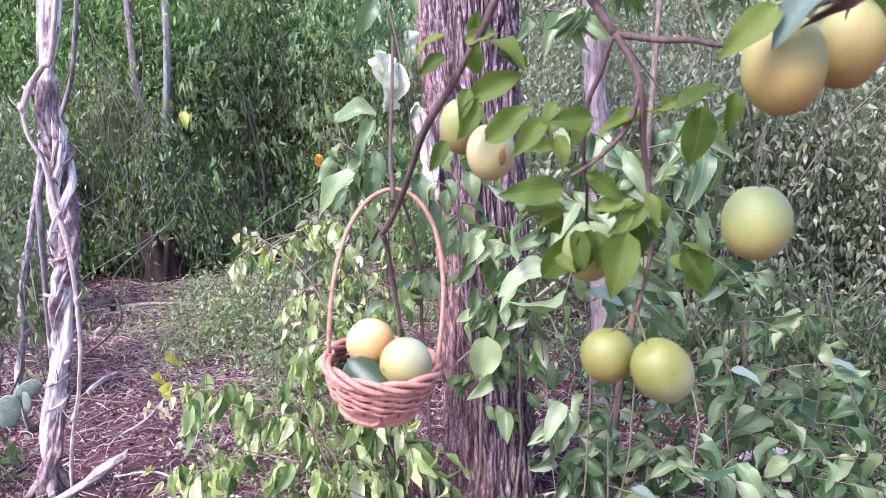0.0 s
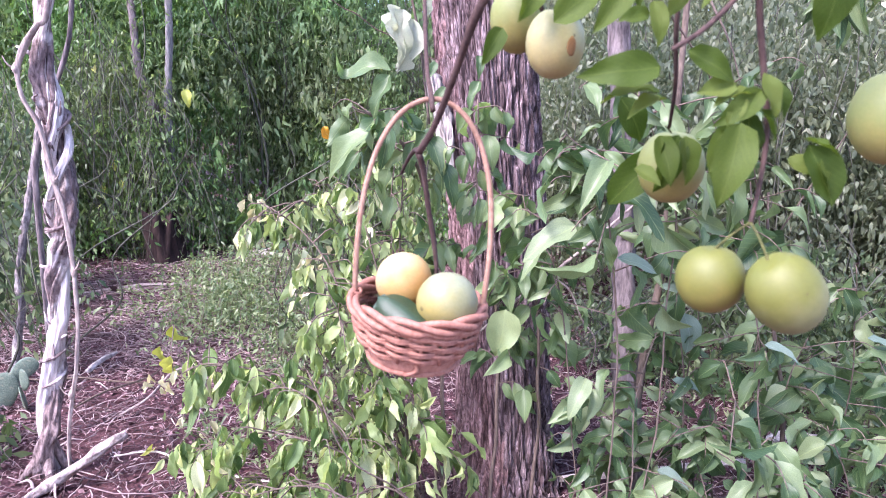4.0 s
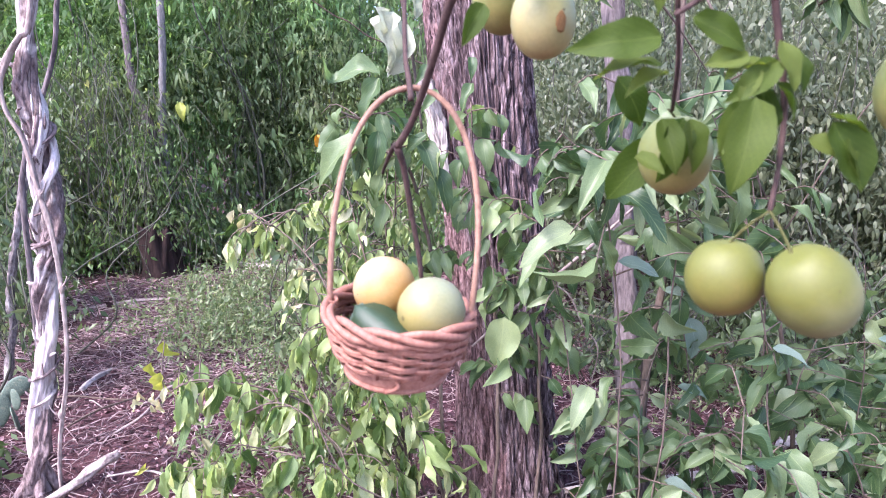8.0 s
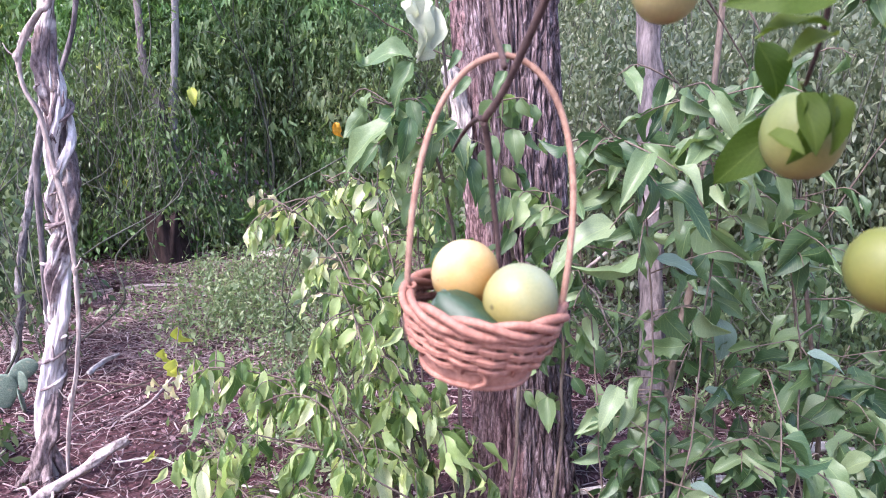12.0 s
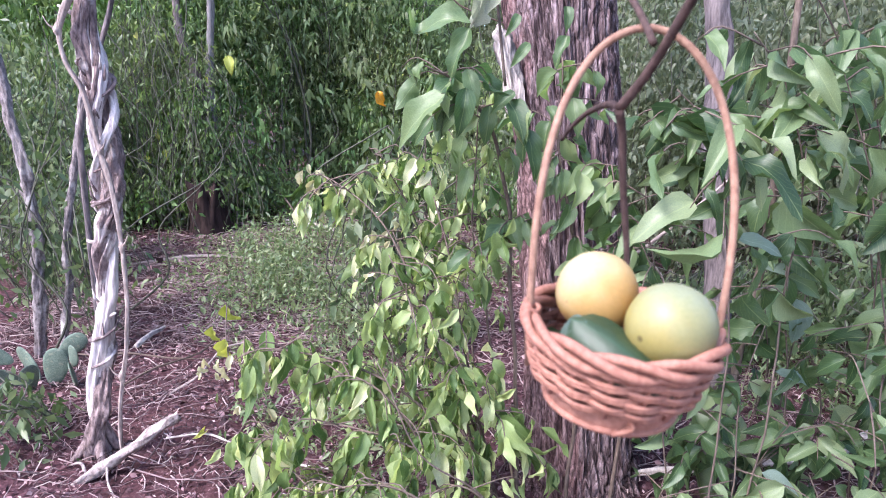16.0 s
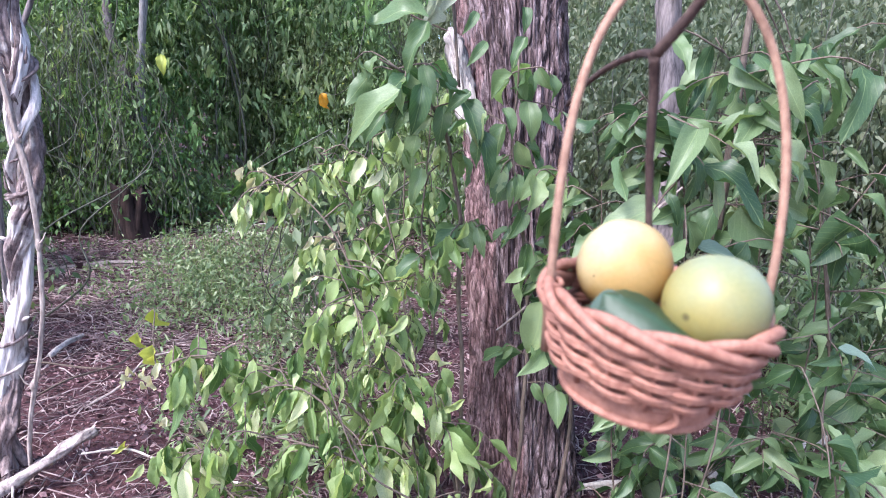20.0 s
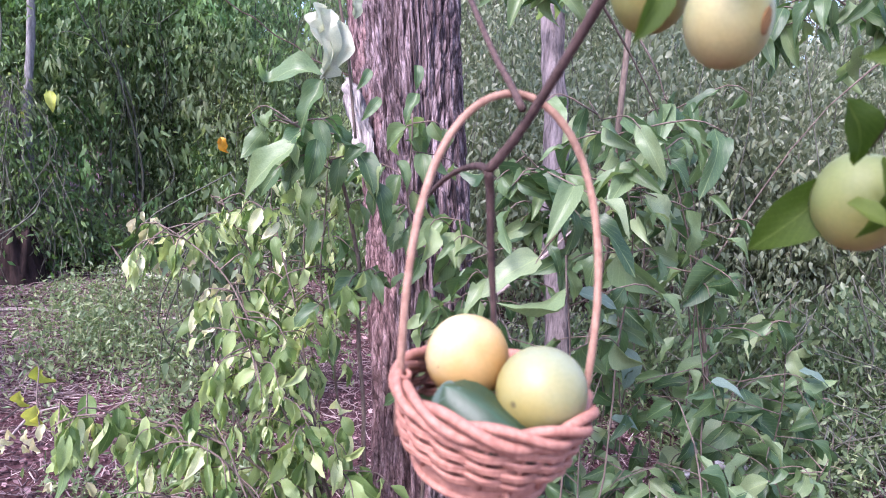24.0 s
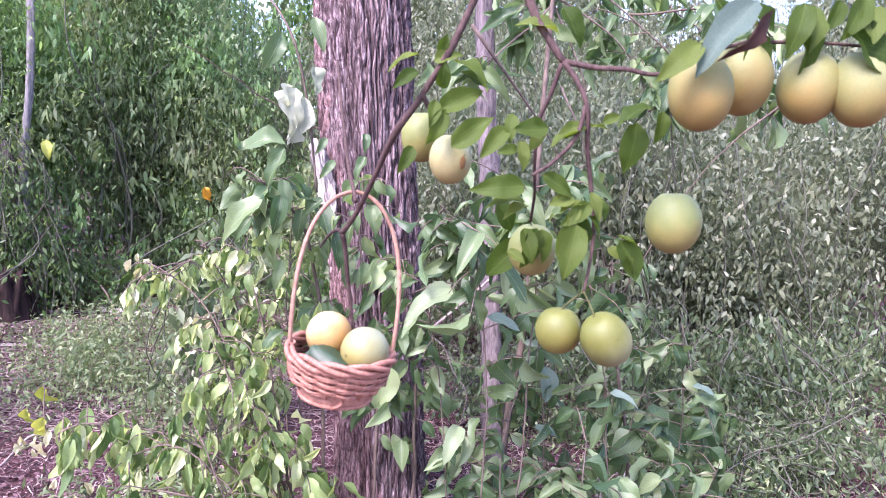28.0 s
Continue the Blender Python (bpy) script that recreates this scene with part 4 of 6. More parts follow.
# ---- thickets ----
def thicket(name, place, size, strands, per, length, material, label, seed, droop=0.9, low=0.0, wide=(0.28, 0.5), detail=False):
    """A tangle of hanging leafy vines: strands that fall from random heights, with leaves all along."""
    r = np.random.RandomState(seed)
    t = thing(name, (place[0], place[1], 0), label, "bush", "bushes of the thicket")
    sx, sy, sz = size
    n = strands
    ax, ay = r.normal(0, 0.42, n).clip(-1, 1) * sx, r.uniform(-1, 1, n) * sy
    ridge = np.array([0.72 + 0.5 * noise.noise(Vector((a * 0.9 + seed, b * 0.9, seed * 0.37))) for a, b in zip(ax, ay)])
    top = sz * ridge * r.uniform(0.35, 1.0, n) ** 0.6
    fall = r.uniform(0.3, 1.1, n) * np.minimum(top, 1.6)
    drift = r.normal(0, 0.16, (n, 2))
    u = (np.floor(r.uniform(0, 1, (n, per)) * 9) + r.normal(0.5, 0.16, (n, per))) / 9
    px = ax[:, None] + drift[:, :1] * u + r.normal(0, 0.045, (n, per))
    py = ay[:, None] + drift[:, 1:] * u + r.normal(0, 0.045, (n, per))
    pz = (top[:, None] - fall[:, None] * u).clip(low + 0.02, None)
    base = np.stack([px.ravel(), py.ravel(), pz.ravel()], 1)
    if sz > 1.2 and detail:
        gap = np.array([noise.noise(Vector((b[0] * 1.5 + place[0] * 1.5, b[1] * 1.5, b[2] * 1.1 + seed * 3.1))) + 0.55 * noise.noise(Vector((b[0] * 4, b[1] * 4 + seed, b[2] * 3))) for b in base])
        base = base[gap > (-0.72 if place[0] > -2.2 else -0.5)]
    m = len(base)
    along = r.normal(0, 0.55, (m, 3)) + np.array([0, 0, -droop])
    face = r.normal(0, 0.8, (m, 3)) + np.array([0, -0.5, 0.5])
    part("foliage", leaf_cloud("foliage", base, along, face, r.uniform(*length, m), r.uniform(*wide, m), material, detail), material, t)
    g = Geo()
    for i in range(0, n, max(1, n // (60 if sy < 0.75 and place[1] < 8.3 else 30))):
        a = Vector((ax[i], ay[i], top[i]))
        b = Vector((ax[i] + drift[i, 0], ay[i] + drift[i, 1], max(top[i] - fall[i], 0.0)))
        k = Vector((r.normal(0, 0.12), r.normal(0, 0.12), 0))
        g.tube(smooth_path([a, (a + b) / 2 + k, b], 4), [0.003, 0.0035, 0.0025], 4)
    for i in range(max(4, int(sx * 3))):
        x, y = r.uniform(-1, 1) * sx * 0.8, r.uniform(-1, 1) * sy
        h = sz * r.uniform(0.5, 0.95)
        lean = r.normal(0, 0.35, 2)
        g.tube(smooth_path([(x, y, -0.03), (x + lean[0] * 0.5 + r.normal(0, 0.08), y, h * 0.25), (x + lean[0] * 0.3 + r.normal(0, 0.1), y + lean[1] * 0.3, h * 0.5), (x + lean[0] * 0.9 + r.normal(0, 0.1), y + lean[1], h * 0.75), (x + lean[0], y + lean[1], h)], 5), [0.003 + 0.0028 * sz, 0.002 + 0.0018 * sz, 0.0025], 5, 0.15, i)
    v = Geo()
    for i in range(int(sx * 6) if sz > 2 and place[0] < 0.4 else 0):
        x, y, z = r.uniform(-1, 1) * sx, -sy * r.uniform(0.5, 1.1), sz * r.uniform(0.05, 0.65)
        s, w = r.choice([-1, 1]), r.uniform(0.2, 0.7)
        v.tube(smooth_path([(x, y, z), (x + s * w * 0.4, y - 0.05, z + r.uniform(-0.25, 0.1)), (x + s * w * 0.8, y, z + r.uniform(-0.3, 0.0)), (x + s * w, y + 0.05, z - r.uniform(0.0, 0.5))], 4), [0.003, 0.0034, 0.0026, 0.0015], 4)
    if detail == "lance" and place[0] < 0.4:
        k = int(170 * sx)
        hub = np.stack([r.uniform(-1, 1, k) * sx, -sy * r.uniform(0.2, 1.15, k), sz * r.uniform(0.05, 0.72, k)], 1)
        pick = np.repeat(np.arange(k), 9)
        m = len(pick)
        tuft = hub[pick] + r.normal(0, 1, (m, 3)) * np.array([0.03, 0.03, 0.07])
        tagged(part("wilted_foliage", leaf_cloud("wilted_foliage", tuft, r.normal(0, 0.3, (m, 3)) + np.array([0, 0, -1.0]), r.normal(0, 0.7, (m, 3)) + np.array([0, -1.0, 0.2]), r.uniform(0.05, 0.14, m), r.uniform(0.2, 0.42, m), LIT_VINE_LEAF, "lance"), LIT_VINE_LEAF, t), kind="stuff")
    if v.v:
        tagged(part("loose_vine", v, THICKET_STEM, t), kind="stuff")
    tagged(part("tangle", g, THICKET_STEM, t), kind="stuff")
    return t


DARK = "dense dark green thicket of wilted hanging vine leaves"
PALE = "dense pale grey-green bush with small hanging leaves"
# left wall of vines
for i, (x, y, w, d, h, n) in enumerate([(-5.8, 8.0, 1.5, 0.9, 4.8, 620), (-4.6, 7.4, 1.3, 0.6, 4.8, 760), (-3.5, 7.1, 1.2, 0.5, 4.6, 900), (-2.5, 7.8, 1.2, 0.7, 4.8, 860), (-1.6, 8.1, 1.2, 0.7, 4.1, 640), (-0.6, 8.4, 1.3, 0.7, 3.9, 560), (0.4, 8.6, 1.2, 0.7, 3.7, 420), (-4.2, 6.2, 0.7, 0.4, 2.4, 280), (-5.0, 5.6, 0.9, 0.6, 2.8, 340), (-2.6, 9.2, 1.6, 0.5, 4.8, 700), (-4.6, 8.9, 1.4, 0.5, 4.8, 600), (-1.2, 9.4, 1.4, 0.5, 4.2, 280), (-3.4, 10.2, 2.2, 0.8, 5.2, 760), (-0.6, 10.6, 2.2, 0.8, 4.8, 320)]):
    # the three right-hand bushes get pale leaves, a light gap put into their colour
    fine = x > -5.5 and y < 9
    # middle bushes get the leaf with light added to its colour
    # nearest two bushes get a darker leaf, shade put into their colour
    thicket("thicket", (x, y), (w, d, h), int(n * (1.2 if y < 8.3 else 0.7)), 38 if fine else 30, (0.035, 0.09) if fine else (0.04, 0.11), CLEAR_LEAF if y < 6.5 else DRY_THICKET_LEAF if x > -0.7 else LIT_VINE_LEAF if x > -2.6 else THICKET_LEAF, DARK if x < -0.7 else PALE, 30 + i, wide=(0.18, 0.36), detail="lance" if fine and y < 8.3 else False)
# low growth round the stump and the edge of the clearing
for i, (x, y, w, d, h, n) in enumerate([(-3.5, 6.4, 0.7, 0.3, 1.0, 120), (-1.3, 7.7, 0.8, 0.3, 0.7, 70), (-0.4, 7.0, 0.8, 0.5, 1.0, 140), (-2.7, 6.9, 0.6, 0.2, 1.3, 120)]):
    thicket("low_bush", (x, y), (w, d, h), n, 26, (0.035, 0.075), THICKET_LEAF, "low green bush at the foot of the thicket", 50 + i)
for i, (x, y, w, d, h, n) in enumerate([(-2.1, 7.8, 0.7, 0.25, 2.6, 260), (-1.3, 7.65, 0.7, 0.25, 2.7, 330), (-0.5, 7.5, 0.7, 0.3, 2.7, 330), (0.3, 7.6, 0.7, 0.3, 1.6, 170), (-3.4, 6.75, 0.6, 0.2, 1.5, 170), (-4.2, 6.8, 0.6, 0.3, 1.5, 150)]):
    # bushes on the right here take the leaf whose colour holds extra light
    thicket("low_bush", (x, y), (w, d, h), n, 36, (0.035, 0.08), LIT_VINE_LEAF if x > -1.0 else THICKET_LEAF, "green bush at the foot of the thicket", 140 + i)
for i, (x, y, h, n) in enumerate([(-2.95, 6.32, 2.3, 70), (-2.72, 6.4, 1.6, 40), (-3.3, 6.3, 3.2, 60)]):
    thicket("hanging_creeper", (x, y), (0.3, 0.1, h), n, 22, (0.04, 0.085), THICKET_LEAF, "creeper hanging over the slender trunks of the thicket", 170 + i, wide=(0.25, 0.45))
hang = thicket("hanging_creeper", (-0.66, 3.5), (0.16, 0.14, 1.75), 34, 16, (0.06, 0.1), CLEAR_LEAF, "creeper with wilted grey-green leaves hanging behind the tree", 160, detail=True)
part("leaf", leaf_mesh("leaf", ORANGE_LEAF, 1, 0.5, 0.7, 1.0, 0.14, 31, 1.0, 9, 0.75, 2.0), None, hang, "single orange withered leaf", lay((0.0, -0.16, 1.285), (0.2, -0.2, -1), (0.3, -1, 0.2), 0.075))
for b, d, s in [((-2.59, 6.3, 1.58), (0.3, -0.3, -0.8), 0.17), ((-3.27, 6.3, 0.95), (-0.3, -0.3, -0.8), 0.11), ((-3.43, 6.3, 0.72), (0.4, -0.3, -0.7), 0.1), ((-3.24, 6.3, 0.77), (0.1, -0.3, -0.9), 0.1)]:
    y_leaf = new("fading_leaf", leaf_mesh("fading_leaf", YELLOW_LEAF, 1, 0.5, 0.4, 0.5, 0.06, s * 90))
    y_leaf.matrix_basis = lay(b, d, (0.1, -1, 0.4), s)
    tagged(y_leaf, "yellow-green fading leaf hanging in the dark thicket", "leaf", "fading leaves in the thicket")
twig_over = thing("bare_twig", (0, 0, 0), "thin dark bare twig reaching across beside the tree", "twig")
part("stem", Geo().tube(smooth_path([(-1.02, 4.25, 2.1), (-0.9, 4.2, 2.05), (-0.743, 4.2, 1.943), (-0.66, 4.19, 1.905), (-0.553, 4.2, 1.826), (-0.44, 4.17, 1.772), (-0.353, 4.15, 1.709), (-0.1, 4.0, 1.6)], 5), [0.0015, 0.0028, 0.003, 0.0034, 0.0036, 0.0036], 6, 0.3, 3), TWIG_BARK, twig_over)
# near left edge
for i, (x, y, w, d, h, n) in enumerate([(-2.45, 3.6, 0.42, 0.4, 1.5, 46), (-3.05, 4.4, 0.4, 0.35, 1.4, 60), (-1.9, 2.45, 0.2, 0.12, 0.42, 9), (-3.5, 4.9, 0.6, 0.4, 2.2, 130)]):
    # the darker low-bush leaf paints shade into this sunlit tangle
    thicket("thicket", (x, y), (w, d, h), n, 26, (0.04, 0.08), CLEAR_LEAF, "loose green vine tangle at the edge of the path", 60 + i, detail=True)
# right side: pale bushes
for i, (x, y, w, d, h, n) in enumerate([(0.7, 5.0, 0.9, 0.7, 2.2, 420), (1.7, 4.6, 0.9, 0.6, 2.6, 520), (2.7, 4.7, 0.9, 0.7, 2.9, 560), (1.2, 6.6, 1.2, 0.7, 3.8, 640), (2.6, 6.6, 1.2, 0.8, 3.8, 640), (3.9, 6.2, 1.1, 0.9, 3.6, 640), (5.3, 7.4, 1.4, 0.9, 4.6, 560), (1.6, 9.0, 1.4, 0.8, 5.4, 760), (3.4, 9.2, 1.4, 0.9, 5.6, 760), (5.4, 9.4, 1.5, 0.9, 5.6, 700), (4.0, 4.9, 0.9, 0.7, 2.6, 460), (5.3, 5.4, 0.9, 0.8, 3.0, 420)]):
    thicket("bush", (x, y), (w, d, h), int(n * (1.2 if y < 5.5 else 1.0)), 31 if y < 5.5 else 26, (0.032, 0.07), DRY_THICKET_LEAF, PALE, 80 + i, detail="lance" if y < 5.5 else False)
for i, (x, y, w, d, h, n) in enumerate([(0.9, 3.7, 0.5, 0.3, 0.8, 70), (1.6, 3.6, 0.6, 0.4, 0.9, 130), (2.3, 3.6, 0.6, 0.4, 0.9, 140), (3.0, 3.9, 0.6, 0.4, 1.1, 140), (1.75, 2.9, 0.35, 0.3, 0.6, 50), (2.2, 3.0, 0.4, 0.3, 0.6, 60)]):
    thicket("low_bush", (x, y), (w, d, h), n, 26, (0.03, 0.065), CLEAR_LEAF, "low light green bush among dry twigs", 110 + i, detail=True)
# far wall of trees
for i in range(10):
    x = -12 + i * 2.7
    thicket("far_thicket", (x, 13.5 + 0.9 * math.sin(i * 2.0)), (2.1, 1.0, 7.4), 460 if -4.5 < x < 0.5 else 760, 22, (0.1, 0.2), THICKET_LEAF if x < 1 else DRY_THICKET_LEAF, "far tall bushes and trees closing the clearing", 120 + i)

# ---- weeds in the clearing ----
for i, (x, y, sx, sy, h, n) in enumerate([(-1.75, 5.2, 0.8, 0.9, 0.3, 7000), (-1.4, 4.3, 0.65, 0.5, 0.26, 4000), (-1.2, 6.2, 0.8, 0.7, 0.2, 2400), (-0.9, 3.6, 0.6, 0.6, 0.24, 2200), (-0.6, 2.6, 0.5, 0.3, 0.2, 1400), (-0.45, 5.0, 0.7, 0.7, 0.2, 1500), (2.6, 3.6, 0.7, 0.6, 0.2, 1800), (1.2, 3.3, 0.8, 0.5, 0.2, 2000), (1.9, 3.0, 0.5, 0.4, 0.3, 2400), (2.5, 3.0, 0.5, 0.5, 0.34, 2400), (1.5, 2.6, 0.35, 0.3, 0.2, 1000)]):
    r = np.random.RandomState(200 + i)
    k = n // 44
    hub = np.stack([r.normal(x, sx * 0.5, k), r.normal(y, sy * 0.5, k)], 1)
    pick = r.randint(0, k, n)
    hh = r.uniform(0.4, 1.2, k)[pick] * h
    base = np.stack([hub[pick, 0] + r.normal(0, 0.05, n), hub[pick, 1] + r.normal(0, 0.05, n), r.uniform(0.1, 1, n) * hh + 0.01], 1)
    along = r.normal(0, 0.7, (n, 3)) + np.array([0, 0, 0.15])
    face = r.normal(0, 0.5, (n, 3)) + np.array([0, 0, 1.0])
    t = thing("weeds", (0, 0, 0), "low feathery green weeds growing through the leaf litter", "weeds", kind="stuff")
    part("foliage", leaf_cloud("foliage", base, along, face, r.uniform(0.015, 0.055, n), r.uniform(0.2, 0.42, n), HERB_LEAF, False), HERB_LEAF, t)
    g = Geo()
    for q in range(0, k, 2):
        b = hub[q]
        g.tube([(b[0], b[1], -0.01), (b[0] + r.normal(0, 0.02), b[1] + r.normal(0, 0.02), h * 0.9)], [0.0022, 0.0012], 4)
    tagged(part("undergrowth", g, STEM, t), kind="stuff")


# ---- near shrubs ----
WILTED = leaf_set("leaf", WILTED_LEAF, 12, 0.34, 0.3, 0.6, 0.04, 0.95, 8, 0.78) + leaf_set("leaf", WILTED_LEAF, 4, 0.2, 0.9, 0.8, 0.06, 0.9, 8, 0.85) + leaf_set("leaf", WILTED_LEAF, 3, 0.44, 0.2, 0.4, 0.04, 0.95, 8, 0.78)
BROAD = leaf_set("leaf", BROAD_LEAF, 9, 0.44, 0.5, 0.7, 0.05)
LANCE = leaf_set("leaf", BROAD_LEAF, 9, 0.3, 0.55, 0.8, 0.05)
CLIMB = leaf_set("leaf", CLIMBER_LEAF, 9, 0.46, 0.4, 0.5, 0.05)
FRUITLEAF = leaf_set("leaf", GREEN_FRUIT_LEAF, 8, 0.5, 0.25, 0.35, 0.025, 1.0, 9)


def leafy_stem(parent, pts, radii, n, size, leaves, seed, lo=0.15, droop=0.8, reach=0.1, per_twig=4, material=STEM, face=(0, -0.5, 0.6), wild=0.35, tipful=False, bunch=0.0, turn=0.5):
    """A bending stem with short side twigs; leaves hang from them as parts."""
    r = random.Random(seed)
    path = [p + 0.014 * noise.noise_vector(p * 5 + Vector((seed, 0, 0))) for p in smooth_path(pts, 8)]
    g = Geo().tube(path, radii, 7, 0.15, seed)
    todo = []
    made = 0
    while made < n:
        u = lo + (1 - lo) * (r.random() ** (0.6 if tipful else 1.0))
        k = min(int(u * (len(path) - 1)), len(path) - 2)
        p = path[k].lerp(path[k + 1], u * (len(path) - 1) - k)
        a = r.uniform(0, 2 * math.pi)
        out = Vector((math.cos(a), math.sin(a), r.uniform(-0.35, 0.6))).normalized() * reach * r.uniform(0.3, 1.3)
        q = p + out
        end = q + Vector((out.x * 0.5, out.y * 0.5, -0.35 * reach * droop))
        g.tube(smooth_path([p, q, end], 3), [0.0022, 0.0018, 0.001], 4)
        limp = r.random() < bunch
        for j in range(per_twig):
            w = (j + 0.6) / per_twig
            b = p.lerp(q, w * 1.6) if w < 0.62 else q.lerp(end, (w - 0.62) / 0.38)
            s = size[0] + (size[1] - size[0]) * r.betavariate(1.6, 1.8)
            if limp:
                c = a + (j - per_twig / 2) * 1.15 + r.gauss(0, 0.3)
                o = Vector((math.cos(c), math.sin(c), 0))
                todo.append((q.lerp(end, r.uniform(0.3, 1.0)), o * r.uniform(0.1, 0.55) + Vector((0, 0, -1)), o + Vector((r.gauss(0, 0.3), r.gauss(0, 0.3), 0.25)), s, r.choice(leaves)))
                made += 1
                continue
            d = Vector((out.x, out.y, 0)).normalized() * r.uniform(0.1, 0.8) + Vector((r.gauss(0, wild), r.gauss(0, wild), -droop * r.uniform(0.5, 1.3)))
            up = Vector(face) + Vector((r.gauss(0, turn), r.gauss(0, turn * 0.8), r.gauss(0, turn * 0.8)))
            todo.append((b, d, up, s, r.choice(leaves)))
            made += 1
    stem = part("stem", g, material, parent)
    for b, d, up, s, me in todo:
        part("leaf", me, None, stem, "", lay(b, d, up, s))


def wilting_shrub(stems, seed, size, reach=0.09):
    s = thing("wilting_shrub", (0, 0, 0), "shrub with drooping wilted light green leaves before the tree", "shrub", "wilting shrubs before the tree")
    for k, (pts, n, lo, droop) in enumerate(stems):
        leafy_stem(s, pts, [0.0045, 0.004, 0.0032, 0.0022, 0.0014], int(n * (1.12 if k else 0.95)), (size[0] * 0.85, size[1] * 1.2), WILTED, seed + k, lo, droop * 1.3, reach, 5, tipful=k == 0, wild=0.55, bunch=0.55, turn=0.85)
    return s


shrub = wilting_shrub([
    ([(-0.02, 2.16, -0.02), (-0.12, 2.1, 0.35), (-0.2, 2.06, 0.56), (-0.34, 2.06, 0.86), (-0.45, 2.1, 1.0), (-0.6, 2.2, 1.06)], 104, 0.4, 1.0),
    ([(-0.1, 2.2, -0.02), (-0.15, 2.15, 0.4), (-0.2, 2.12, 0.7), (-0.25, 2.15, 0.95), (-0.3, 2.2, 1.12)], 96, 0.3, 1.0),
    ([(-0.02, 2.3, -0.02), (-0.1, 2.24, 0.5), (-0.16, 2.18, 0.95), (-0.15, 2.14, 1.32)], 60, 0.5, 1.0),
    ([(-0.08, 2.12, -0.02), (-0.16, 2.05, 0.4), (-0.26, 2.0, 0.68), (-0.36, 2.02, 0.88)], 80, 0.3, 1.0)], 3010, (0.04, 0.08))
wilting_shrub([
    ([(-0.04, 2.12, -0.02), (-0.15, 2.05, 0.3), (-0.32, 2.0, 0.50), (-0.525, 2.0, 0.60), (-0.7, 2.0, 0.62), (-0.83, 2.05, 0.55)], 110, 0.25, 1.2),
    ([(-0.1, 2.3, -0.02), (-0.25, 2.25, 0.3), (-0.42, 2.2, 0.48), (-0.6, 2.2, 0.5), (-0.72, 2.25, 0.42)], 90, 0.2, 1.1),
    ([(-0.1, 2.0, -0.02), (-0.25, 1.95, 0.35), (-0.42, 1.95, 0.55), (-0.6, 1.98, 0.52)], 64, 0.25, 1.1)], 3020, (0.05, 0.108))
wilting_shrub([
    ([(-0.02, 2.05, -0.02), (-0.15, 1.95, 0.28), (-0.28, 1.9, 0.40), (-0.5, 1.9, 0.45), (-0.75, 1.96, 0.36)], 100, 0.2, 1.1),
    ([(-0.06, 1.97, -0.02), (-0.2, 1.8, 0.28), (-0.36, 1.75, 0.38), (-0.55, 1.8, 0.3)], 112, 0.15, 1.0),
    ([(0.02, 1.95, -0.02), (-0.05, 1.9, 0.2), (-0.16, 1.85, 0.33), (-0.25, 1.85, 0.28)], 70, 0.15, 0.9),
    ([(-0.3, 2.1, -0.02), (-0.45, 2.05, 0.2), (-0.6, 2.0, 0.26), (-0.7, 2.0, 0.2)], 60, 0.15, 0.9)], 3030, (0.05, 0.108))
wilting_shrub([
    ([(-0.05, 2.5, -0.02), (-0.2, 2.55, 0.4), (-0.3, 2.5, 0.75), (-0.42, 2.45, 1.0), (-0.5, 2.4, 1.12)], 56, 0.5, 1.0),
    ([(-0.15, 2.75, -0.02), (-0.27, 2.75, 0.4), (-0.36, 2.75, 0.8), (-0.36, 2.7, 1.15)], 56, 0.4, 1.0),
    ([(-0.15, 2.6, -0.02), (-0.2, 2.6, 0.5), (-0.24, 2.55, 0.95), (-0.22, 2.5, 1.25)], 80, 0.3, 1.0)], 3040, (0.035, 0.08))
wilting_shrub([
    ([(-0.05, 2.2, -0.02), (-0.16, 2.15, 0.35), (-0.26, 2.12, 0.6), (-0.33, 2.12, 0.8), (-0.38, 2.15, 0.92)], 70, 0.25, 1.1),
    ([(-0.12, 2.1, -0.02), (-0.22, 2.05, 0.25), (-0.3, 2.02, 0.5), (-0.4, 2.0, 0.72)], 100, 0.2, 1.0),
    ([(-0.12, 2.3, -0.02), (-0.2, 2.28, 0.3), (-0.26, 2.25, 0.6), (-0.3, 2.25, 0.85)], 60, 0.25, 1.0)], 3050, (0.04, 0.085))
wilting_shrub([
    ([(-0.1, 1.85, -0.02), (-0.25, 1.75, 0.2), (-0.42, 1.72, 0.27), (-0.58, 1.76, 0.2)], 100, 0.15, 0.9),
    ([(-0.25, 2.0, -0.02), (-0.38, 1.92, 0.2), (-0.55, 1.9, 0.3), (-0.72, 1.95, 0.25)], 124, 0.15, 1.0),
    ([(0.02, 2.1, -0.02), (-0.04, 2.0, 0.3), (-0.1, 1.98, 0.5), (-0.18, 2.0, 0.62)], 70, 0.2, 1.0)], 3060, (0.05, 0.108))
for b, d, s in [((-0.98, 2.38, 0.61), (0.1, -0.1, -1), 0.07), ((-1.02, 2.36, 0.54), (-0.2, -0.1, -1), 0.06), ((-0.86, 2.1, 0.6), (-0.1, -0.2, -1), 0.08)]:
    part("leaf", leaf_mesh("leaf", YELLOW_LEAF, 1, 0.5, 1.0, 1.1, 0.16, s * 50, 1.0, 12, 0.75, 2.6), None, shrub, "yellowing curled leaf", lay(b, d, (0, -1, 0.3), s))
cream = leaf_set("leaf", CREAM_LEAF, 4, 0.4, 0.9, 1.0, 0.08)
rc = random.Random(21)
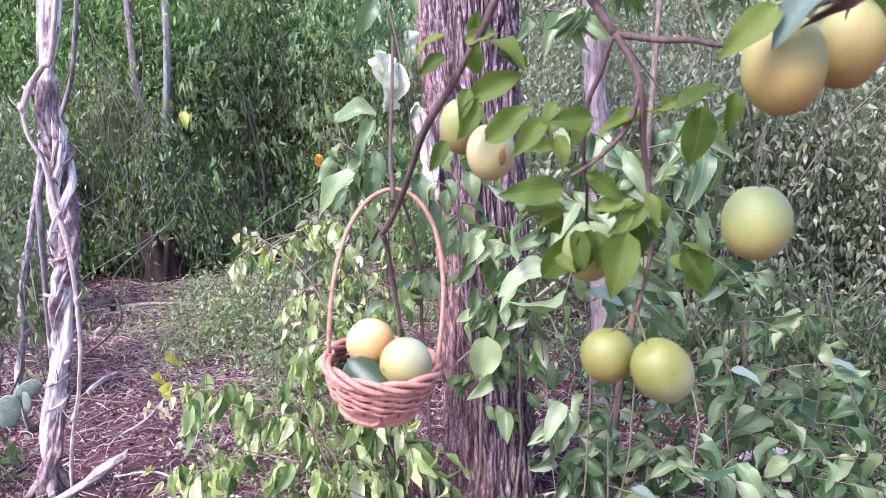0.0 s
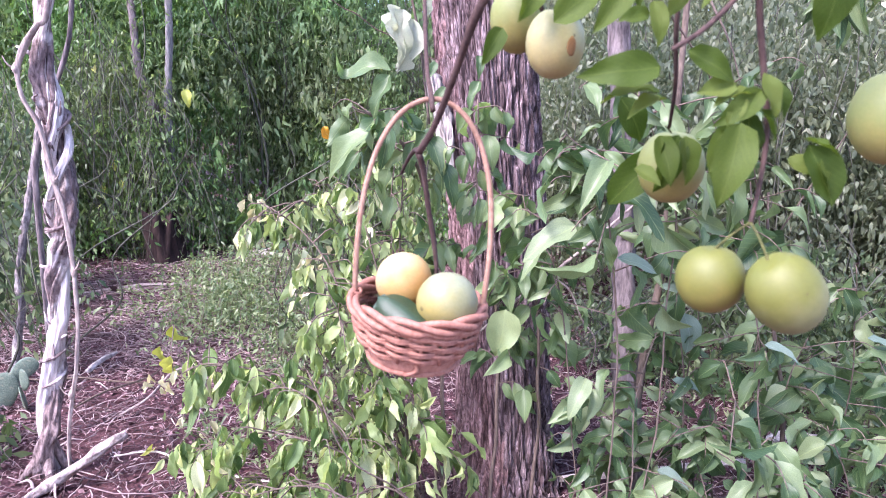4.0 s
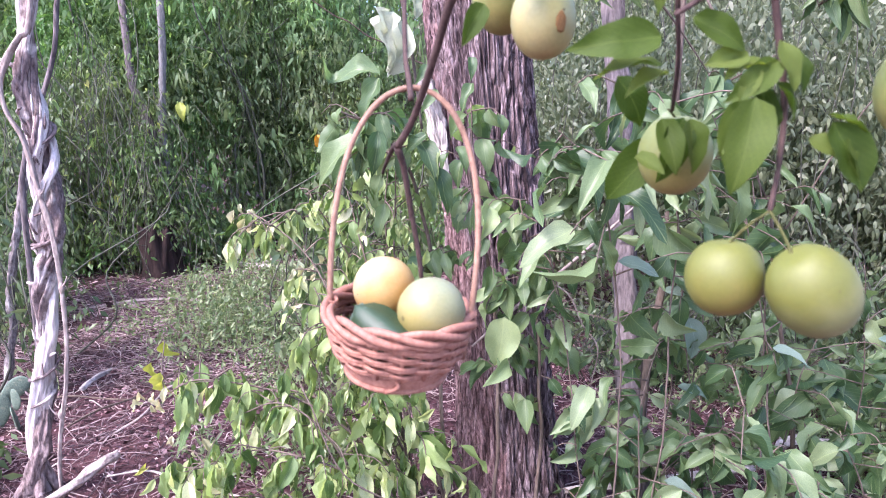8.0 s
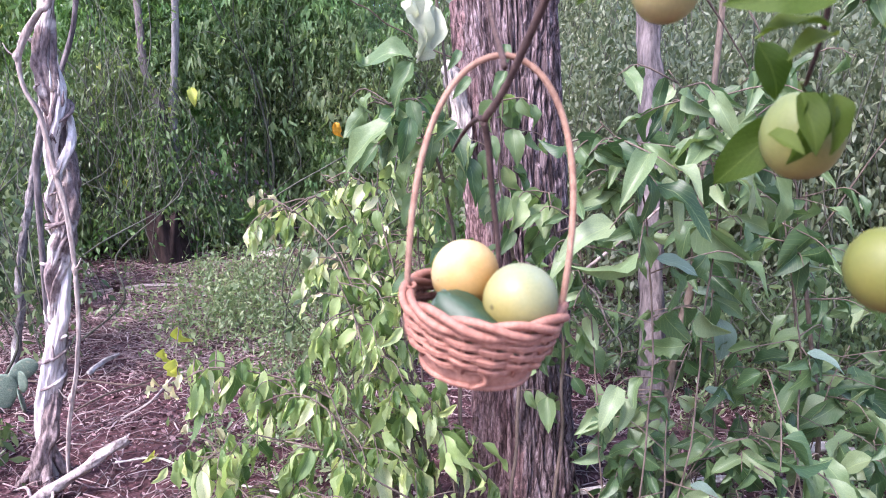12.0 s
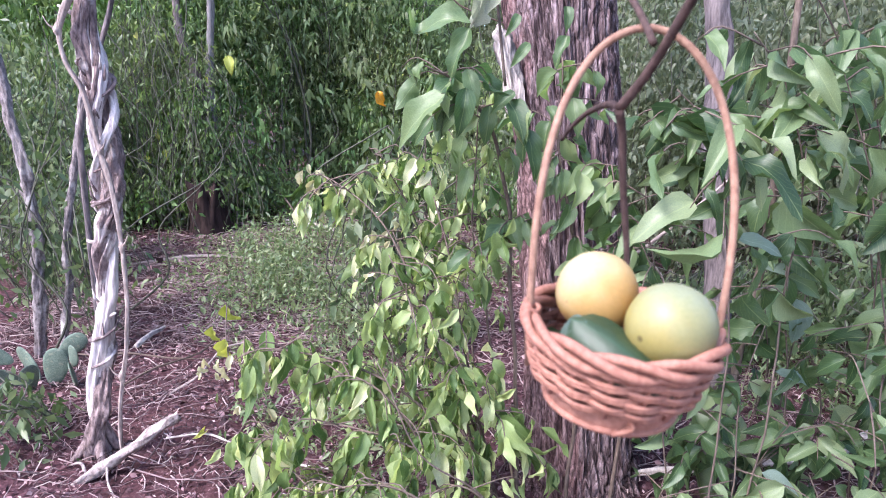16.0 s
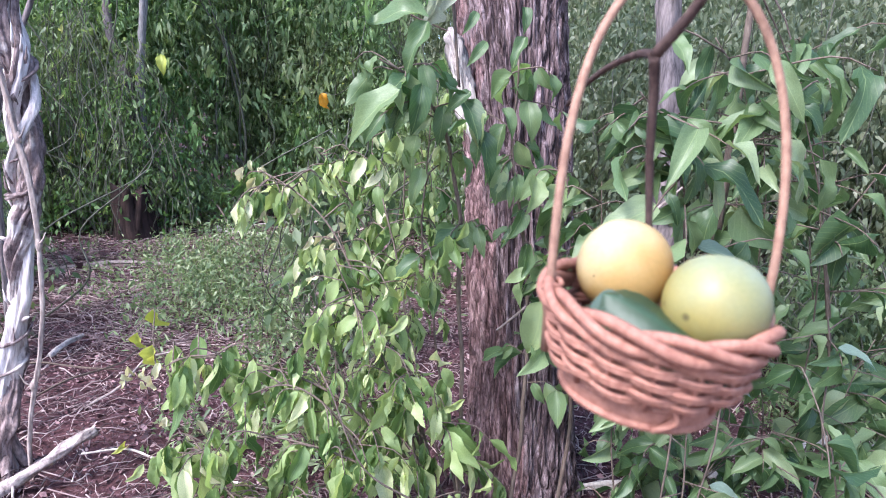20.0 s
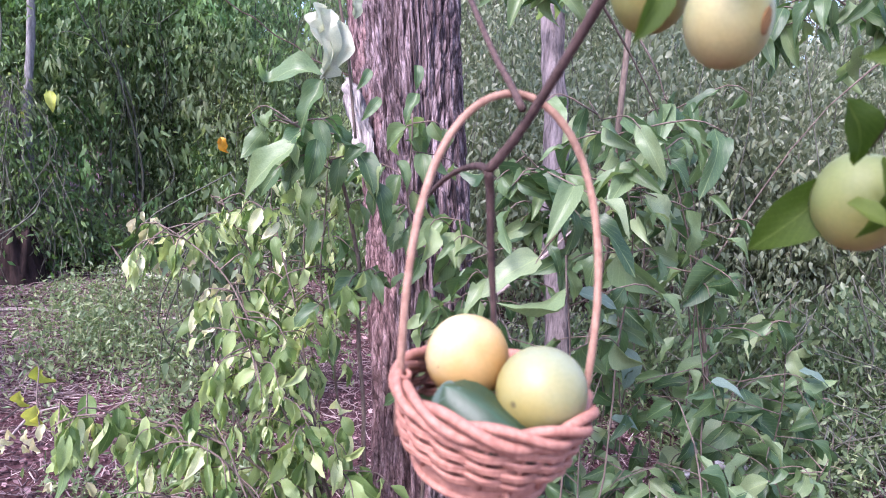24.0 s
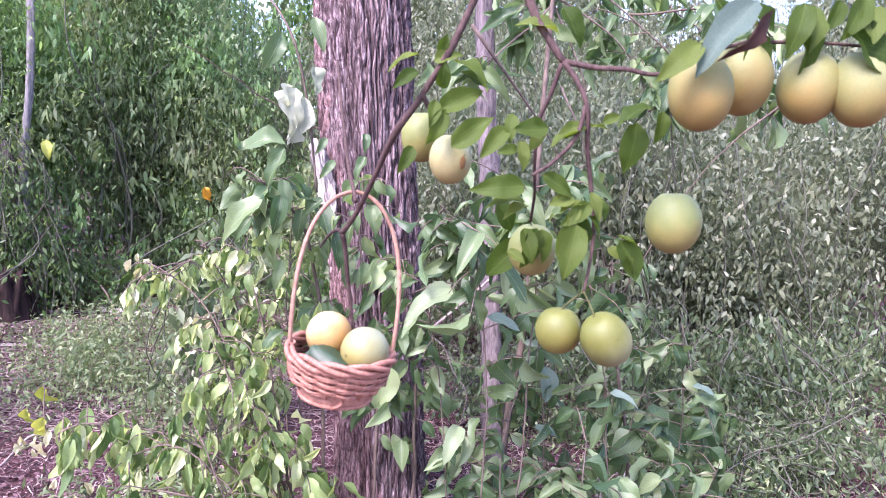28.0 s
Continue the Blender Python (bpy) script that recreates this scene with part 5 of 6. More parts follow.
for cx, cy, cz, n, big in [(-0.62, 2.18, 1.05, 8, 1), (-0.5, 2.12, 1.0, 7, 1), (-0.4, 2.08, 0.92, 6, 1), (-0.84, 2.02, 0.55, 7, 1), (-0.72, 1.98, 0.4, 6, 1), (-0.2, 2.02, 1.12, 9, 1.7), (-0.13, 1.98, 0.92, 9, 1.7), (-0.22, 1.96, 0.76, 9, 1.7), (-0.12, 1.94, 0.6, 7, 1.7)]:
    for k in range(n):
        at = (cx + rc.gauss(0, 0.03 * big), cy + rc.gauss(0, 0.03), cz + rc.gauss(0, 0.025 * big))
        part("leaf", rc.choice(cream if big == 1 else WILTED), None, shrub, "cream-coloured withered leaf" if big == 1 else "", lay(at, (rc.gauss(0, 0.5), rc.gauss(0, 0.4), -1), (rc.gauss(0, 0.5), -1, 0.4), rc.uniform(0.03, 0.058) * big))
part("stem", Geo().tube(smooth_path([(-0.83, 2.05, 0.55), (-0.88, 2.15, 0.6), (-0.97, 2.36, 0.62), (-1.03, 2.36, 0.55)], 4), [0.002, 0.0018, 0.0012], 5), STEM, shrub)
part("stem", Geo().tube(smooth_path([(-0.0, 2.0, -0.02), (-0.1, 1.85, 0.3), (-0.25, 1.78, 0.45), (-0.33, 1.8, 0.62), (-0.37, 1.85, 0.66)], 6), [0.003, 0.0026, 0.002, 0.0014], 6), STEM, shrub, "bare grey twig")

climber = thing("climbing_vine", (0, 0, 0), "climber with broad green leaves growing up the trunk", "climber")
leafy_stem(climber, [(-0.02, 2.25, -0.02), (-0.03, 2.22, 0.4), (-0.06, 2.22, 0.87), (-0.1, 2.17, 1.15), (-0.18, 2.02, 1.30), (-0.25, 1.95, 1.35)], [0.007, 0.006, 0.006, 0.005, 0.004, 0.002], 58, (0.06, 0.12), CLIMB, 311, 0.3, 0.7, 0.1, 3)
leafy_stem(climber, [(0.12, 2.22, -0.02), (0.14, 2.2, 0.4), (0.13, 2.2, 0.8), (0.07, 2.18, 1.14), (0.07, 2.17, 1.38)], [0.006, 0.006, 0.005, 0.004, 0.002], 66, (0.06, 0.12), CLIMB, 312, 0.25, 0.75, 0.09, 3)
leafy_stem(climber, [(0.25, 2.2, -0.02), (0.27, 2.18, 0.45), (0.24, 2.15, 0.85), (0.2, 2.16, 1.1)], [0.006, 0.006, 0.004, 0.002], 66, (0.06, 0.13), CLIMB, 313, 0.3, 0.8, 0.1, 3)
HERO = leaf_set("leaf", CLIMBER_LEAF, 5, 0.38, 0.35, 0.4, 0.04, 0.85, 12)
LOW_LEAVES = [((-0.205, 1.9, 1.282), (-0.76, -0.18, -0.63), (-0.3, -0.7, 0.6), 0.178), ((-0.159, 1.92, 1.295), (-0.03, -0.27, -0.96), (0.15, -1, 0.2), 0.116), ((-0.15, 1.9, 1.423), (-0.42, -0.27, -0.86), (-0.2, -0.9, 0.4), 0.117), ((-0.021, 2.05, 1.198), (-0.18, -0.34, -0.93), (-0.4, -0.9, 0.3), 0.094), ((-0.021, 2.05, 1.198), (0.29, -0.23, -0.93), (0.4, -0.9, 0.3), 0.135), ((-0.051, 2.05, 1.286), (-0.71, -0.38, -0.59), (0, -0.8, 0.6), 0.082)]
HIGH_LEAVES = [((0.03, 2.08, 1.251), (0.53, -0.4, -0.75), (0.2, -0.8, 0.6), 0.079), ((-0.158, 2.0, 1.106), (-0.2, -0.34, -0.92), (0, -1, 0.1), 0.093), ((-0.175, 2.02, 1.181), (-0.18, -0.26, -0.95), (-0.5, -0.9, 0.1), 0.119), ((-0.018, 2.05, 1.4), (-0.59, -0.42, -0.69), (0.2, -0.9, 0.4), 0.075), ((-0.046, 2.05, 1.466), (-0.29, -0.52, -0.8), (0.2, -0.9, 0.3), 0.06), ((0.069, 2.1, 1.487), (0.17, -0.49, -0.86), (0.2, -0.9, 0.3), 0.065), ((0.072, 2.08, 1.417), (-0.39, -0.39, -0.84), (-0.3, -0.9, 0.3), 0.082)]
for k, (b, d, up, s) in enumerate(LOW_LEAVES + HIGH_LEAVES):
    part("leaf", HERO[k % 5], None, climber, "large smooth leaf" if s > 0.1 else "", lay(b, d, up, s))
part("leaf", leaf_mesh("leaf", CLIMBER_LEAF, 1, 0.32, 0.4, 2.1, 0.04, 71, 0.9, 14), None, climber, "large hooked leaf with its tip hanging down", lay((-0.15, 1.92, 1.435), (-0.92, -0.1, 0.3), (-0.15, -0.75, 0.7), 0.19))
part("leaf", leaf_mesh("leaf", CLIMBER_LEAF, 1, 0.66, 0.25, 0.3, 0.04, 77, 0.9, 14), None, climber, "large broad smooth leaf lying on the bark", lay((0.155, 2.08, 0.775), (-0.02, -0.15, -1), (0.1, -1, 0.25), 0.15))
for b, d, up, size, broad in [((-0.15, 2.2, 1.625), (-0.1, -0.12, -1), (-0.35, -1, 0.1), 0.175, 0.42), ((-0.125, 2.22, 1.6), (0.14, -0.1, -1), (0.3, -1, 0.1), 0.15, 0.36), ((-0.16, 2.2, 1.63), (-0.45, -0.2, -0.9), (-0.8, -0.7, 0.3), 0.1, 0.5), ((-0.1, 2.24, 1.7), (0.15, -0.2, -1), (0.4, -0.9, 0.2), 0.09, 0.5)]:
    part("leaf", leaf_mesh("leaf", PALE_LEAF, 1, broad, 0.9, 0.35, 0.12, size * 70, 0.95, 16, 0.9, 2.6), None, climber, "bleached dry hanging leaf", lay(b, d, up, size))
part("leaf", random.Random(8).choice(CLIMB), None, climber, "", lay((-0.2, 2.24, 1.8), (-0.25, -0.3, -1), (0.4, -1, 0.2), 0.14))
part("leaf", random.Random(9).choice(CLIMB), None, climber, "", lay((-0.1, 2.22, 1.85), (0.25, -0.3, -0.8), (0.1, -1, 0.3), 0.12))
part("stem", Geo().tube(smooth_path([(-0.08, 2.25, 1.3), (-0.12, 2.26, 1.6), (-0.2, 2.28, 1.85), (-0.45, 2.6, 2.15)], 6), [0.004, 0.004, 0.003], 6), STEM, climber)

def broad_shrub(seed, rows):
    s = thing("broad_leaved_shrub", (0, 0, 0), "shrub with broad drooping green leaves on thin brown stems", "shrub", "shrubs beside the tree")
    for k, (pts, n, size, kind, lo) in enumerate(rows):
        leafy_stem(s, pts, [0.0027, 0.0024, 0.0019, 0.0012], int(n * 0.85), (size[0] * 0.75, size[1]), kind, seed * 10 + k, lo, 0.55, 0.13, 3, wild=0.75)
    p = rows[0][0][2]
    part("leaf", leaf_mesh("leaf", BLUE_LEAF, 1, 0.4, 0.25, 0.3, 0.03, seed), None, s, "grey-green shiny leaf", lay((p[0], p[1] - 0.05, p[2]), (1, -0.2, -0.2), (0, -0.5, 1), 0.1))

    if seed == 322:
        part("leaf", leaf_mesh("leaf", BLUE_LEAF, 1, 0.26, 0.3, 0.15, 0.03, 61, 1.0, 10), None, s, "grey-blue shiny leaf held level", lay((0.62, 2.2, 0.825), (1, -0.05, -0.12), (0, -0.75, 0.7), 0.158))
        part("leaf", leaf_mesh("leaf", BLUE_LEAF, 1, 0.5, 0.3, 0.4, 0.03, 62, 1.0, 10), None, s, "dark grey-green drooping leaf", lay((0.68, 2.14, 0.76), (0.35, -0.1, -0.8), (0.1, -0.8, 0.5), 0.13))


broad_shrub(321, [([(0.42, 1.85, -0.02), (0.43, 1.82, 0.5), (0.4, 1.78, 1.0), (0.33, 1.75, 1.22), (0.26, 1.72, 1.3)], 54, (0.08, 0.16), LANCE[:4] + BROAD[:5], 0.4), ([(0.5, 1.9, -0.02), (0.55, 1.9, 0.5), (0.56, 1.85, 1.0), (0.5, 1.8, 1.28), (0.42, 1.78, 1.4)], 48, (0.08, 0.16), LANCE + BROAD[3:6], 0.45), ([(0.4, 2.0, -0.02), (0.36, 2.05, 0.4), (0.3, 2.0, 0.85), (0.25, 1.95, 1.1)], 50, (0.07, 0.13), LANCE + BROAD[:4], 0.3), ([(0.45, 1.95, -0.02), (0.5, 1.92, 0.3), (0.52, 1.95, 0.6), (0.56, 1.98, 0.75)], 33, (0.07, 0.13), BROAD, 0.2)])
broad_shrub(322, [([(0.85, 2.05, -0.02), (0.87, 2.0, 0.43), (0.84, 2.0, 0.73), (0.785, 2.0, 1.02), (0.72, 1.98, 1.2), (0.66, 1.95, 1.32)], 42, (0.07, 0.13), LANCE[:4] + BROAD[:5], 0.4), ([(0.8, 1.8, -0.02), (0.78, 1.75, 0.3), (0.74, 1.72, 0.55), (0.68, 1.72, 0.68)], 36, (0.07, 0.13), BROAD, 0.2), ([(0.7, 1.78, -0.02), (0.72, 1.72, 0.2), (0.7, 1.68, 0.4)], 30, (0.08, 0.14), BROAD, 0.15), ([(0.92, 1.9, -0.02), (0.95, 1.85, 0.22), (0.9, 1.8, 0.44)], 33, (0.08, 0.14), BROAD, 0.15), ([(0.75, 2.2, -0.02), (0.7, 2.2, 0.6), (0.62, 2.15, 1.1), (0.5, 2.1, 1.38)], 44, (0.07, 0.14), LANCE[:4] + BROAD[:5], 0.4)])
broad_shrub(323, [([(1.2, 2.3, -0.02), (1.22, 2.25, 0.4), (1.2, 2.18, 0.7), (1.14, 2.12, 0.92)], 27, (0.1, 0.165), BROAD, 0.3), ([(0.95, 2.25, -0.02), (0.98, 2.2, 0.3), (1.0, 2.15, 0.55), (1.04, 2.12, 0.7)], 21, (0.1, 0.15), BROAD, 0.3), ([(1.15, 2.0, -0.02), (1.1, 1.95, 0.3), (1.02, 1.92, 0.52)], 36, (0.07, 0.13), BROAD, 0.2), ([(1.4, 2.5, -0.02), (1.45, 2.45, 0.3), (1.38, 2.4, 0.6)], 30, (0.07, 0.12), BROAD, 0.25), ([(0.35, 2.15, -0.02), (0.4, 2.1, 0.25), (0.48, 2.05, 0.42)], 36, (0.06, 0.12), BROAD, 0.15), ([(0.5, 1.92, -0.02), (0.53, 1.86, 0.2), (0.56, 1.8, 0.38)], 27, (0.08, 0.14), BROAD, 0.15)])
broad_shrub(324, [([(0.62, 2.3, -0.02), (0.64, 2.25, 0.3), (0.66, 2.2, 0.55), (0.62, 2.15, 0.75)], 36, (0.08, 0.14), LANCE[:5] + BROAD[:4], 0.15), ([(0.7, 2.1, -0.02), (0.66, 2.05, 0.2), (0.6, 2.0, 0.36)], 36, (0.08, 0.15), BROAD, 0.1), ([(0.85, 2.3, -0.02), (0.84, 2.25, 0.3), (0.8, 2.2, 0.5), (0.74, 2.18, 0.62)], 36, (0.08, 0.14), LANCE[:5] + BROAD[:4], 0.15), ([(0.45, 2.25, -0.02), (0.46, 2.2, 0.3), (0.5, 2.15, 0.52)], 30, (0.07, 0.13), BROAD, 0.15)])
broad_shrub(325, [([(1.05, 2.45, -0.02), (1.06, 2.4, 0.3), (1.1, 2.35, 0.5), (1.16, 2.3, 0.62)], 36, (0.09, 0.16), BROAD, 0.15), ([(1.25, 2.2, -0.02), (1.28, 2.15, 0.25), (1.3, 2.1, 0.45)], 33, (0.09, 0.16), BROAD, 0.15), ([(0.95, 2.1, -0.02), (0.98, 2.05, 0.2), (1.04, 2.0, 0.35)], 33, (0.08, 0.15), BROAD, 0.1), ([(1.5, 2.6, -0.02), (1.48, 2.55, 0.3), (1.52, 2.5, 0.55)], 33, (0.09, 0.15), BROAD, 0.15), ([(1.35, 2.9, -0.02), (1.3, 2.85, 0.4), (1.28, 2.8, 0.7)], 30, (0.08, 0.14), BROAD, 0.2)])
broad_shrub(326, [([(0.98, 2.35, -0.02), (0.96, 2.3, 0.5), (0.92, 2.25, 0.95), (0.84, 2.2, 1.28), (0.74, 2.15, 1.45)], 48, (0.09, 0.16), LANCE + BROAD[:3], 0.45), ([(0.7, 2.35, -0.02), (0.75, 2.3, 0.5), (0.76, 2.25, 0.95), (0.7, 2.2, 1.25)], 42, (0.09, 0.15), LANCE + BROAD[:3], 0.4)])
broad_shrub(327, [([(0.52, 2.1, -0.02), (0.54, 2.05, 0.18), (0.58, 2.0, 0.36), (0.64, 1.97, 0.48)], 40, (0.08, 0.13), BROAD, 0.12), ([(0.75, 2.2, -0.02), (0.74, 2.12, 0.2), (0.72, 2.05, 0.38), (0.74, 2.0, 0.5)], 40, (0.08, 0.13), BROAD, 0.12), ([(0.6, 2.05, -0.02), (0.66, 1.98, 0.16), (0.7, 1.94, 0.3)], 36, (0.07, 0.12), BROAD + LANCE[:3], 0.1)])
bough = thing("leafy_bough", (0, 0, 0), "bough with long pale green drooping leaves hanging beside the sapling", "branch")
PALE_LANCE = leaf_set("leaf", CLIMBER_LEAF, 7, 0.3, 0.45, 0.6, 0.04, 0.9, 9, 0.85)
for k, (pts, n) in enumerate([
        ([(0.5, 2.75, 2.75), (0.6, 2.6, 2.35), (0.7, 2.45, 2.05), (0.78, 2.35, 1.85), (0.82, 2.3, 1.68)], 36),
        ([(0.6, 2.6, 2.35), (0.8, 2.5, 2.15), (1.0, 2.4, 1.98), (1.15, 2.35, 1.82), (1.22, 2.3, 1.7)], 40),
        ([(0.6, 2.6, 2.35), (0.95, 2.65, 2.25), (1.3, 2.65, 2.05), (1.5, 2.6, 1.88)], 36),
        ([(0.8, 2.5, 2.15), (0.7, 2.35, 1.98), (0.56, 2.28, 1.84), (0.45, 2.25, 1.72)], 28),
        ([(0.7, 2.45, 2.05), (0.85, 2.4, 1.95), (1.0, 2.35, 1.8), (1.05, 2.3, 1.62)], 34),
        ([(1.15, 2.35, 1.82), (1.3, 2.35, 1.78), (1.45, 2.35, 1.7), (1.55, 2.3, 1.6)], 32),
        ([(1.0, 2.4, 1.98), (1.2, 2.2, 1.95), (1.38, 2.1, 1.86), (1.48, 2.05, 1.75)], 34)]):
    leafy_stem(bough, pts, [0.007, 0.006, 0.0045, 0.003, 0.002] if k == 0 else [0.004, 0.0035, 0.0028, 0.0018], n, (0.08, 0.17), PALE_LANCE, 3500 + k, 0.2, 0.8, 0.12, 4, STEM, wild=0.5, turn=0.8)
dry = thing("dry_branch", (0, 0, 0), "thin tan dead branch slanting among the shrubs beside the sapling", "branch")
part("stem", Geo().tube(smooth_path([(0.06, 2.3, 0.62), (0.19, 2.3, 0.74), (0.28, 2.3, 0.812), (0.44, 2.3, 0.952), (0.56, 2.32, 1.06)], 6), [0.0035, 0.0055, 0.006, 0.005, 0.003], 8, 0.2, 2), DRY_WOOD, dry)
part("twig", Geo().tube(smooth_path([(0.3, 2.3, 0.83), (0.36, 2.27, 0.79), (0.4, 2.27, 0.7), (0.45, 2.28, 0.62), (0.43, 2.28, 0.5)], 6), [0.0035, 0.003, 0.0025, 0.0015], 6, 0.2, 4), VINE_TAN, dry, "curved tan side twig")
thin_tree([(1.09, 2.32, -0.02), (1.06, 2.3, 0.395), (1.01, 2.3, 0.653), (0.968, 2.3, 0.884), (0.96, 2.32, 1.1)], [0.0075, 0.007, 0.0065, 0.006, 0.004], STEM, "thin brown upright stem among the broad leaves", 0.1, 0, 27, sides=7)


# ---- the fruit branch ----
branch = thing("fruit_branch", (0, 0, 0), "dark leafy fruit-tree branch with forked twigs reaching over the clearing", "branch")
part("main_stem", Geo().tube(smooth_path([(-0.03, 2.35, 2.75), (0.12, 1.6, 2.45), (0.2, 1.0, 2.1), (0.2, 0.74, 1.75), (0.212, 0.68, 1.58), (0.224, 0.66, 1.523), (0.24, 0.645, 1.49), (0.252, 0.637, 1.47)], 8), [0.016, 0.013, 0.009, 0.0058, 0.0042, 0.0035], 10, 0.15, 1), TWIG_BARK, branch)
part("twig", Geo().tube(smooth_path([(0.2, 0.74, 1.75), (0.185, 0.69, 1.6), (0.15, 0.675, 1.5), (0.115, 0.685, 1.435), (0.088, 0.697, 1.394), (0.07, 0.725, 1.35), (0.05, 0.755, 1.305), (0.034, 0.768, 1.28)], 6), [0.0048, 0.0042, 0.0037, 0.0033, 0.0037, 0.003, 0.0029, 0.0034], 9, 0.22, 2), TWIG_BARK, branch, "knobbly dark twig that carries the basket")
part("twig", Geo().tube(smooth_path([(0.034, 0.768, 1.28), (0.038, 0.777, 1.262), (0.042, 0.787, 1.225), (0.048, 0.795, 1.18), (0.05, 0.8, 1.14)], 5), [0.0034, 0.0029, 0.0026, 0.0024, 0.0018], 7, 0.15, 3), TWIG_BARK, branch)
part("twig", Geo().tube(smooth_path([(0.034, 0.768, 1.28), (0.03, 0.79, 1.282), (0.022, 0.825, 1.277), (0.0126, 0.857, 1.266), (0.004, 0.88, 1.252)], 4), [0.003, 0.0024, 0.002, 0.0015], 7, 0.15, 4), TWIG_BARK, branch)
part("twig", Geo().tube(smooth_path([(0.252, 0.637, 1.47), (0.264, 0.62, 1.446), (0.27, 0.607, 1.42), (0.273, 0.61, 1.385), (0.281, 0.615, 1.346), (0.285, 0.61, 1.307), (0.278, 0.595, 1.272), (0.267, 0.576, 1.246)], 5), [0.0032, 0.0029, 0.0027, 0.0025, 0.0023, 0.0021, 0.0016, 0.0013], 8, 0.15, 6), RED_TWIG, branch, "reddish drooping twig")
part("twig", Geo().tube(smooth_path([(0.252, 0.637, 1.47), (0.283, 0.62, 1.463), (0.305, 0.6, 1.46), (0.324, 0.59, 1.455), (0.345, 0.58, 1.458), (0.375, 0.578, 1.476), (0.42, 0.585, 1.492)], 5), [0.0031, 0.0026, 0.0023, 0.0021, 0.0018], 8, 0.15, 7), TWIG_BARK, branch)
part("twig", Geo().tube(smooth_path([(0.25, 0.637, 1.468), (0.242, 0.64, 1.439), (0.233, 0.645, 1.413), (0.231, 0.65, 1.376), (0.238, 0.67, 1.338), (0.243, 0.7, 1.305)], 5), [0.0025, 0.0023, 0.002, 0.0017, 0.0015], 7, 0.15, 8), RED_TWIG, branch, "reddish drooping twig")
part("twig", Geo().tube(smooth_path([(0.269, 0.609, 1.425), (0.262, 0.604, 1.4), (0.252, 0.6, 1.384), (0.232, 0.59, 1.366), (0.213, 0.585, 1.354)], 5), [0.0023, 0.0021, 0.0019, 0.0016], 7, 0.15, 9), TWIG_BARK, branch)
part("twig", Geo().tube(smooth_path([(0.115, 0.685, 1.435), (0.125, 0.692, 1.42), (0.135, 0.705, 1.405), (0.14, 0.712, 1.397)], 4), [0.003, 0.0025, 0.002], 7, 0.1, 10), TWIG_BARK, branch)
part("twig", Geo().tube(smooth_path([(0.345, 0.58, 1.458), (0.352, 0.6, 1.42), (0.366, 0.618, 1.38), (0.376, 0.628, 1.345)], 4), [0.0014, 0.001, 0.0008], 6, 0.1, 11), THICKET_STEM, branch)
part("twig", Geo().tube(smooth_path([(0.42, 0.585, 1.49), (0.47, 0.575, 1.492), (0.53, 0.565, 1.49)], 4), [0.002, 0.0018, 0.0016], 6, 0.1, 12), TWIG_BARK, branch)

part("twig", Geo().tube(smooth_path([(0.049, 0.745, 1.318), (0.0445, 0.772, 1.337), (0.0396, 0.797, 1.354), (0.0323, 0.86, 1.397), (0.025, 0.93, 1.445), (0.015, 1.02, 1.52)], 5), [0.0024, 0.0023, 0.0022, 0.0022, 0.002], 7, 0.15, 14), TWIG_BARK, branch)

TWIGS = [(ob, [tuple(v.co) for v in ob.data.vertices][::3]) for ob in branch.children]


def sprig(*leaves):
    """A tuft of leaves, each with its place, way, face and length, on the twig next to it."""
    for k, (b, d, up, s) in enumerate(leaves):
        near = min(TWIGS, key=lambda q: min((Vector(b) - Vector(w)).length for w in q[1]))
        part("leaf", FRUITLEAF[(k + int(b[2] * 1000)) % len(FRUITLEAF)], None, near[0], "", lay(b, d, up, s * 0.93))


sprig(((0.132, 0.672, 1.418), (0.83, -0.14, 0.54), (0.0, -0.95, 0.3), 0.057), ((0.145, 0.662, 1.381), (0.73, -0.24, 0.64), (0.1, -0.95, 0.2), 0.059), ((0.109, 0.675, 1.475), (-0.95, -0.11, -0.28), (0.1, -0.30, 0.9), 0.040), ((0.109, 0.672, 1.457), (-0.87, -0.25, -0.43), (-0.1, -0.95, 0.4), 0.034), ((0.132, 0.680, 1.477), (0.13, -0.51, 0.85), (0.1, -0.95, 0.3), 0.024), ((0.145, 0.670, 1.470), (0.91, -0.31, -0.27), (-0.1, -0.30, 0.9), 0.049), ((0.125, 0.680, 1.470), (0.85, -0.43, 0.29), (0.1, -0.95, 0.3), 0.034), ((0.108, 0.690, 1.381), (-0.44, -0.47, -0.77), (0.1, -0.95, 0.2), 0.036))
sprig(((0.201, 0.630, 1.415), (-0.17, -0.49, -0.86), (0.0, -0.30, 0.9), 0.035), ((0.233, 0.610, 1.400), (-0.96, -0.23, -0.14), (-0.2, -0.95, 0.4), 0.040), ((0.204, 0.605, 1.387), (0.30, -0.37, -0.88), (0.1, -0.95, 0.4), 0.033), ((0.203, 0.610, 1.380), (-0.80, -0.58, -0.16), (0.2, -0.95, 0.3), 0.028), ((0.195, 0.625, 1.400), (-0.67, -0.41, -0.62), (-0.0, -0.95, 0.4), 0.044), ((0.209, 0.595, 1.344), (-0.93, -0.33, -0.14), (-0.2, -0.95, 0.2), 0.058), ((0.211, 0.600, 1.329), (-0.98, -0.18, 0.04), (0.1, -0.30, 0.9), 0.045), ((0.227, 0.600, 1.355), (0.84, -0.29, -0.46), (0.1, -0.95, 0.2), 0.039), ((0.216, 0.605, 1.324), (-0.92, -0.39, -0.08), (-0.0, -0.30, 0.9), 0.033))
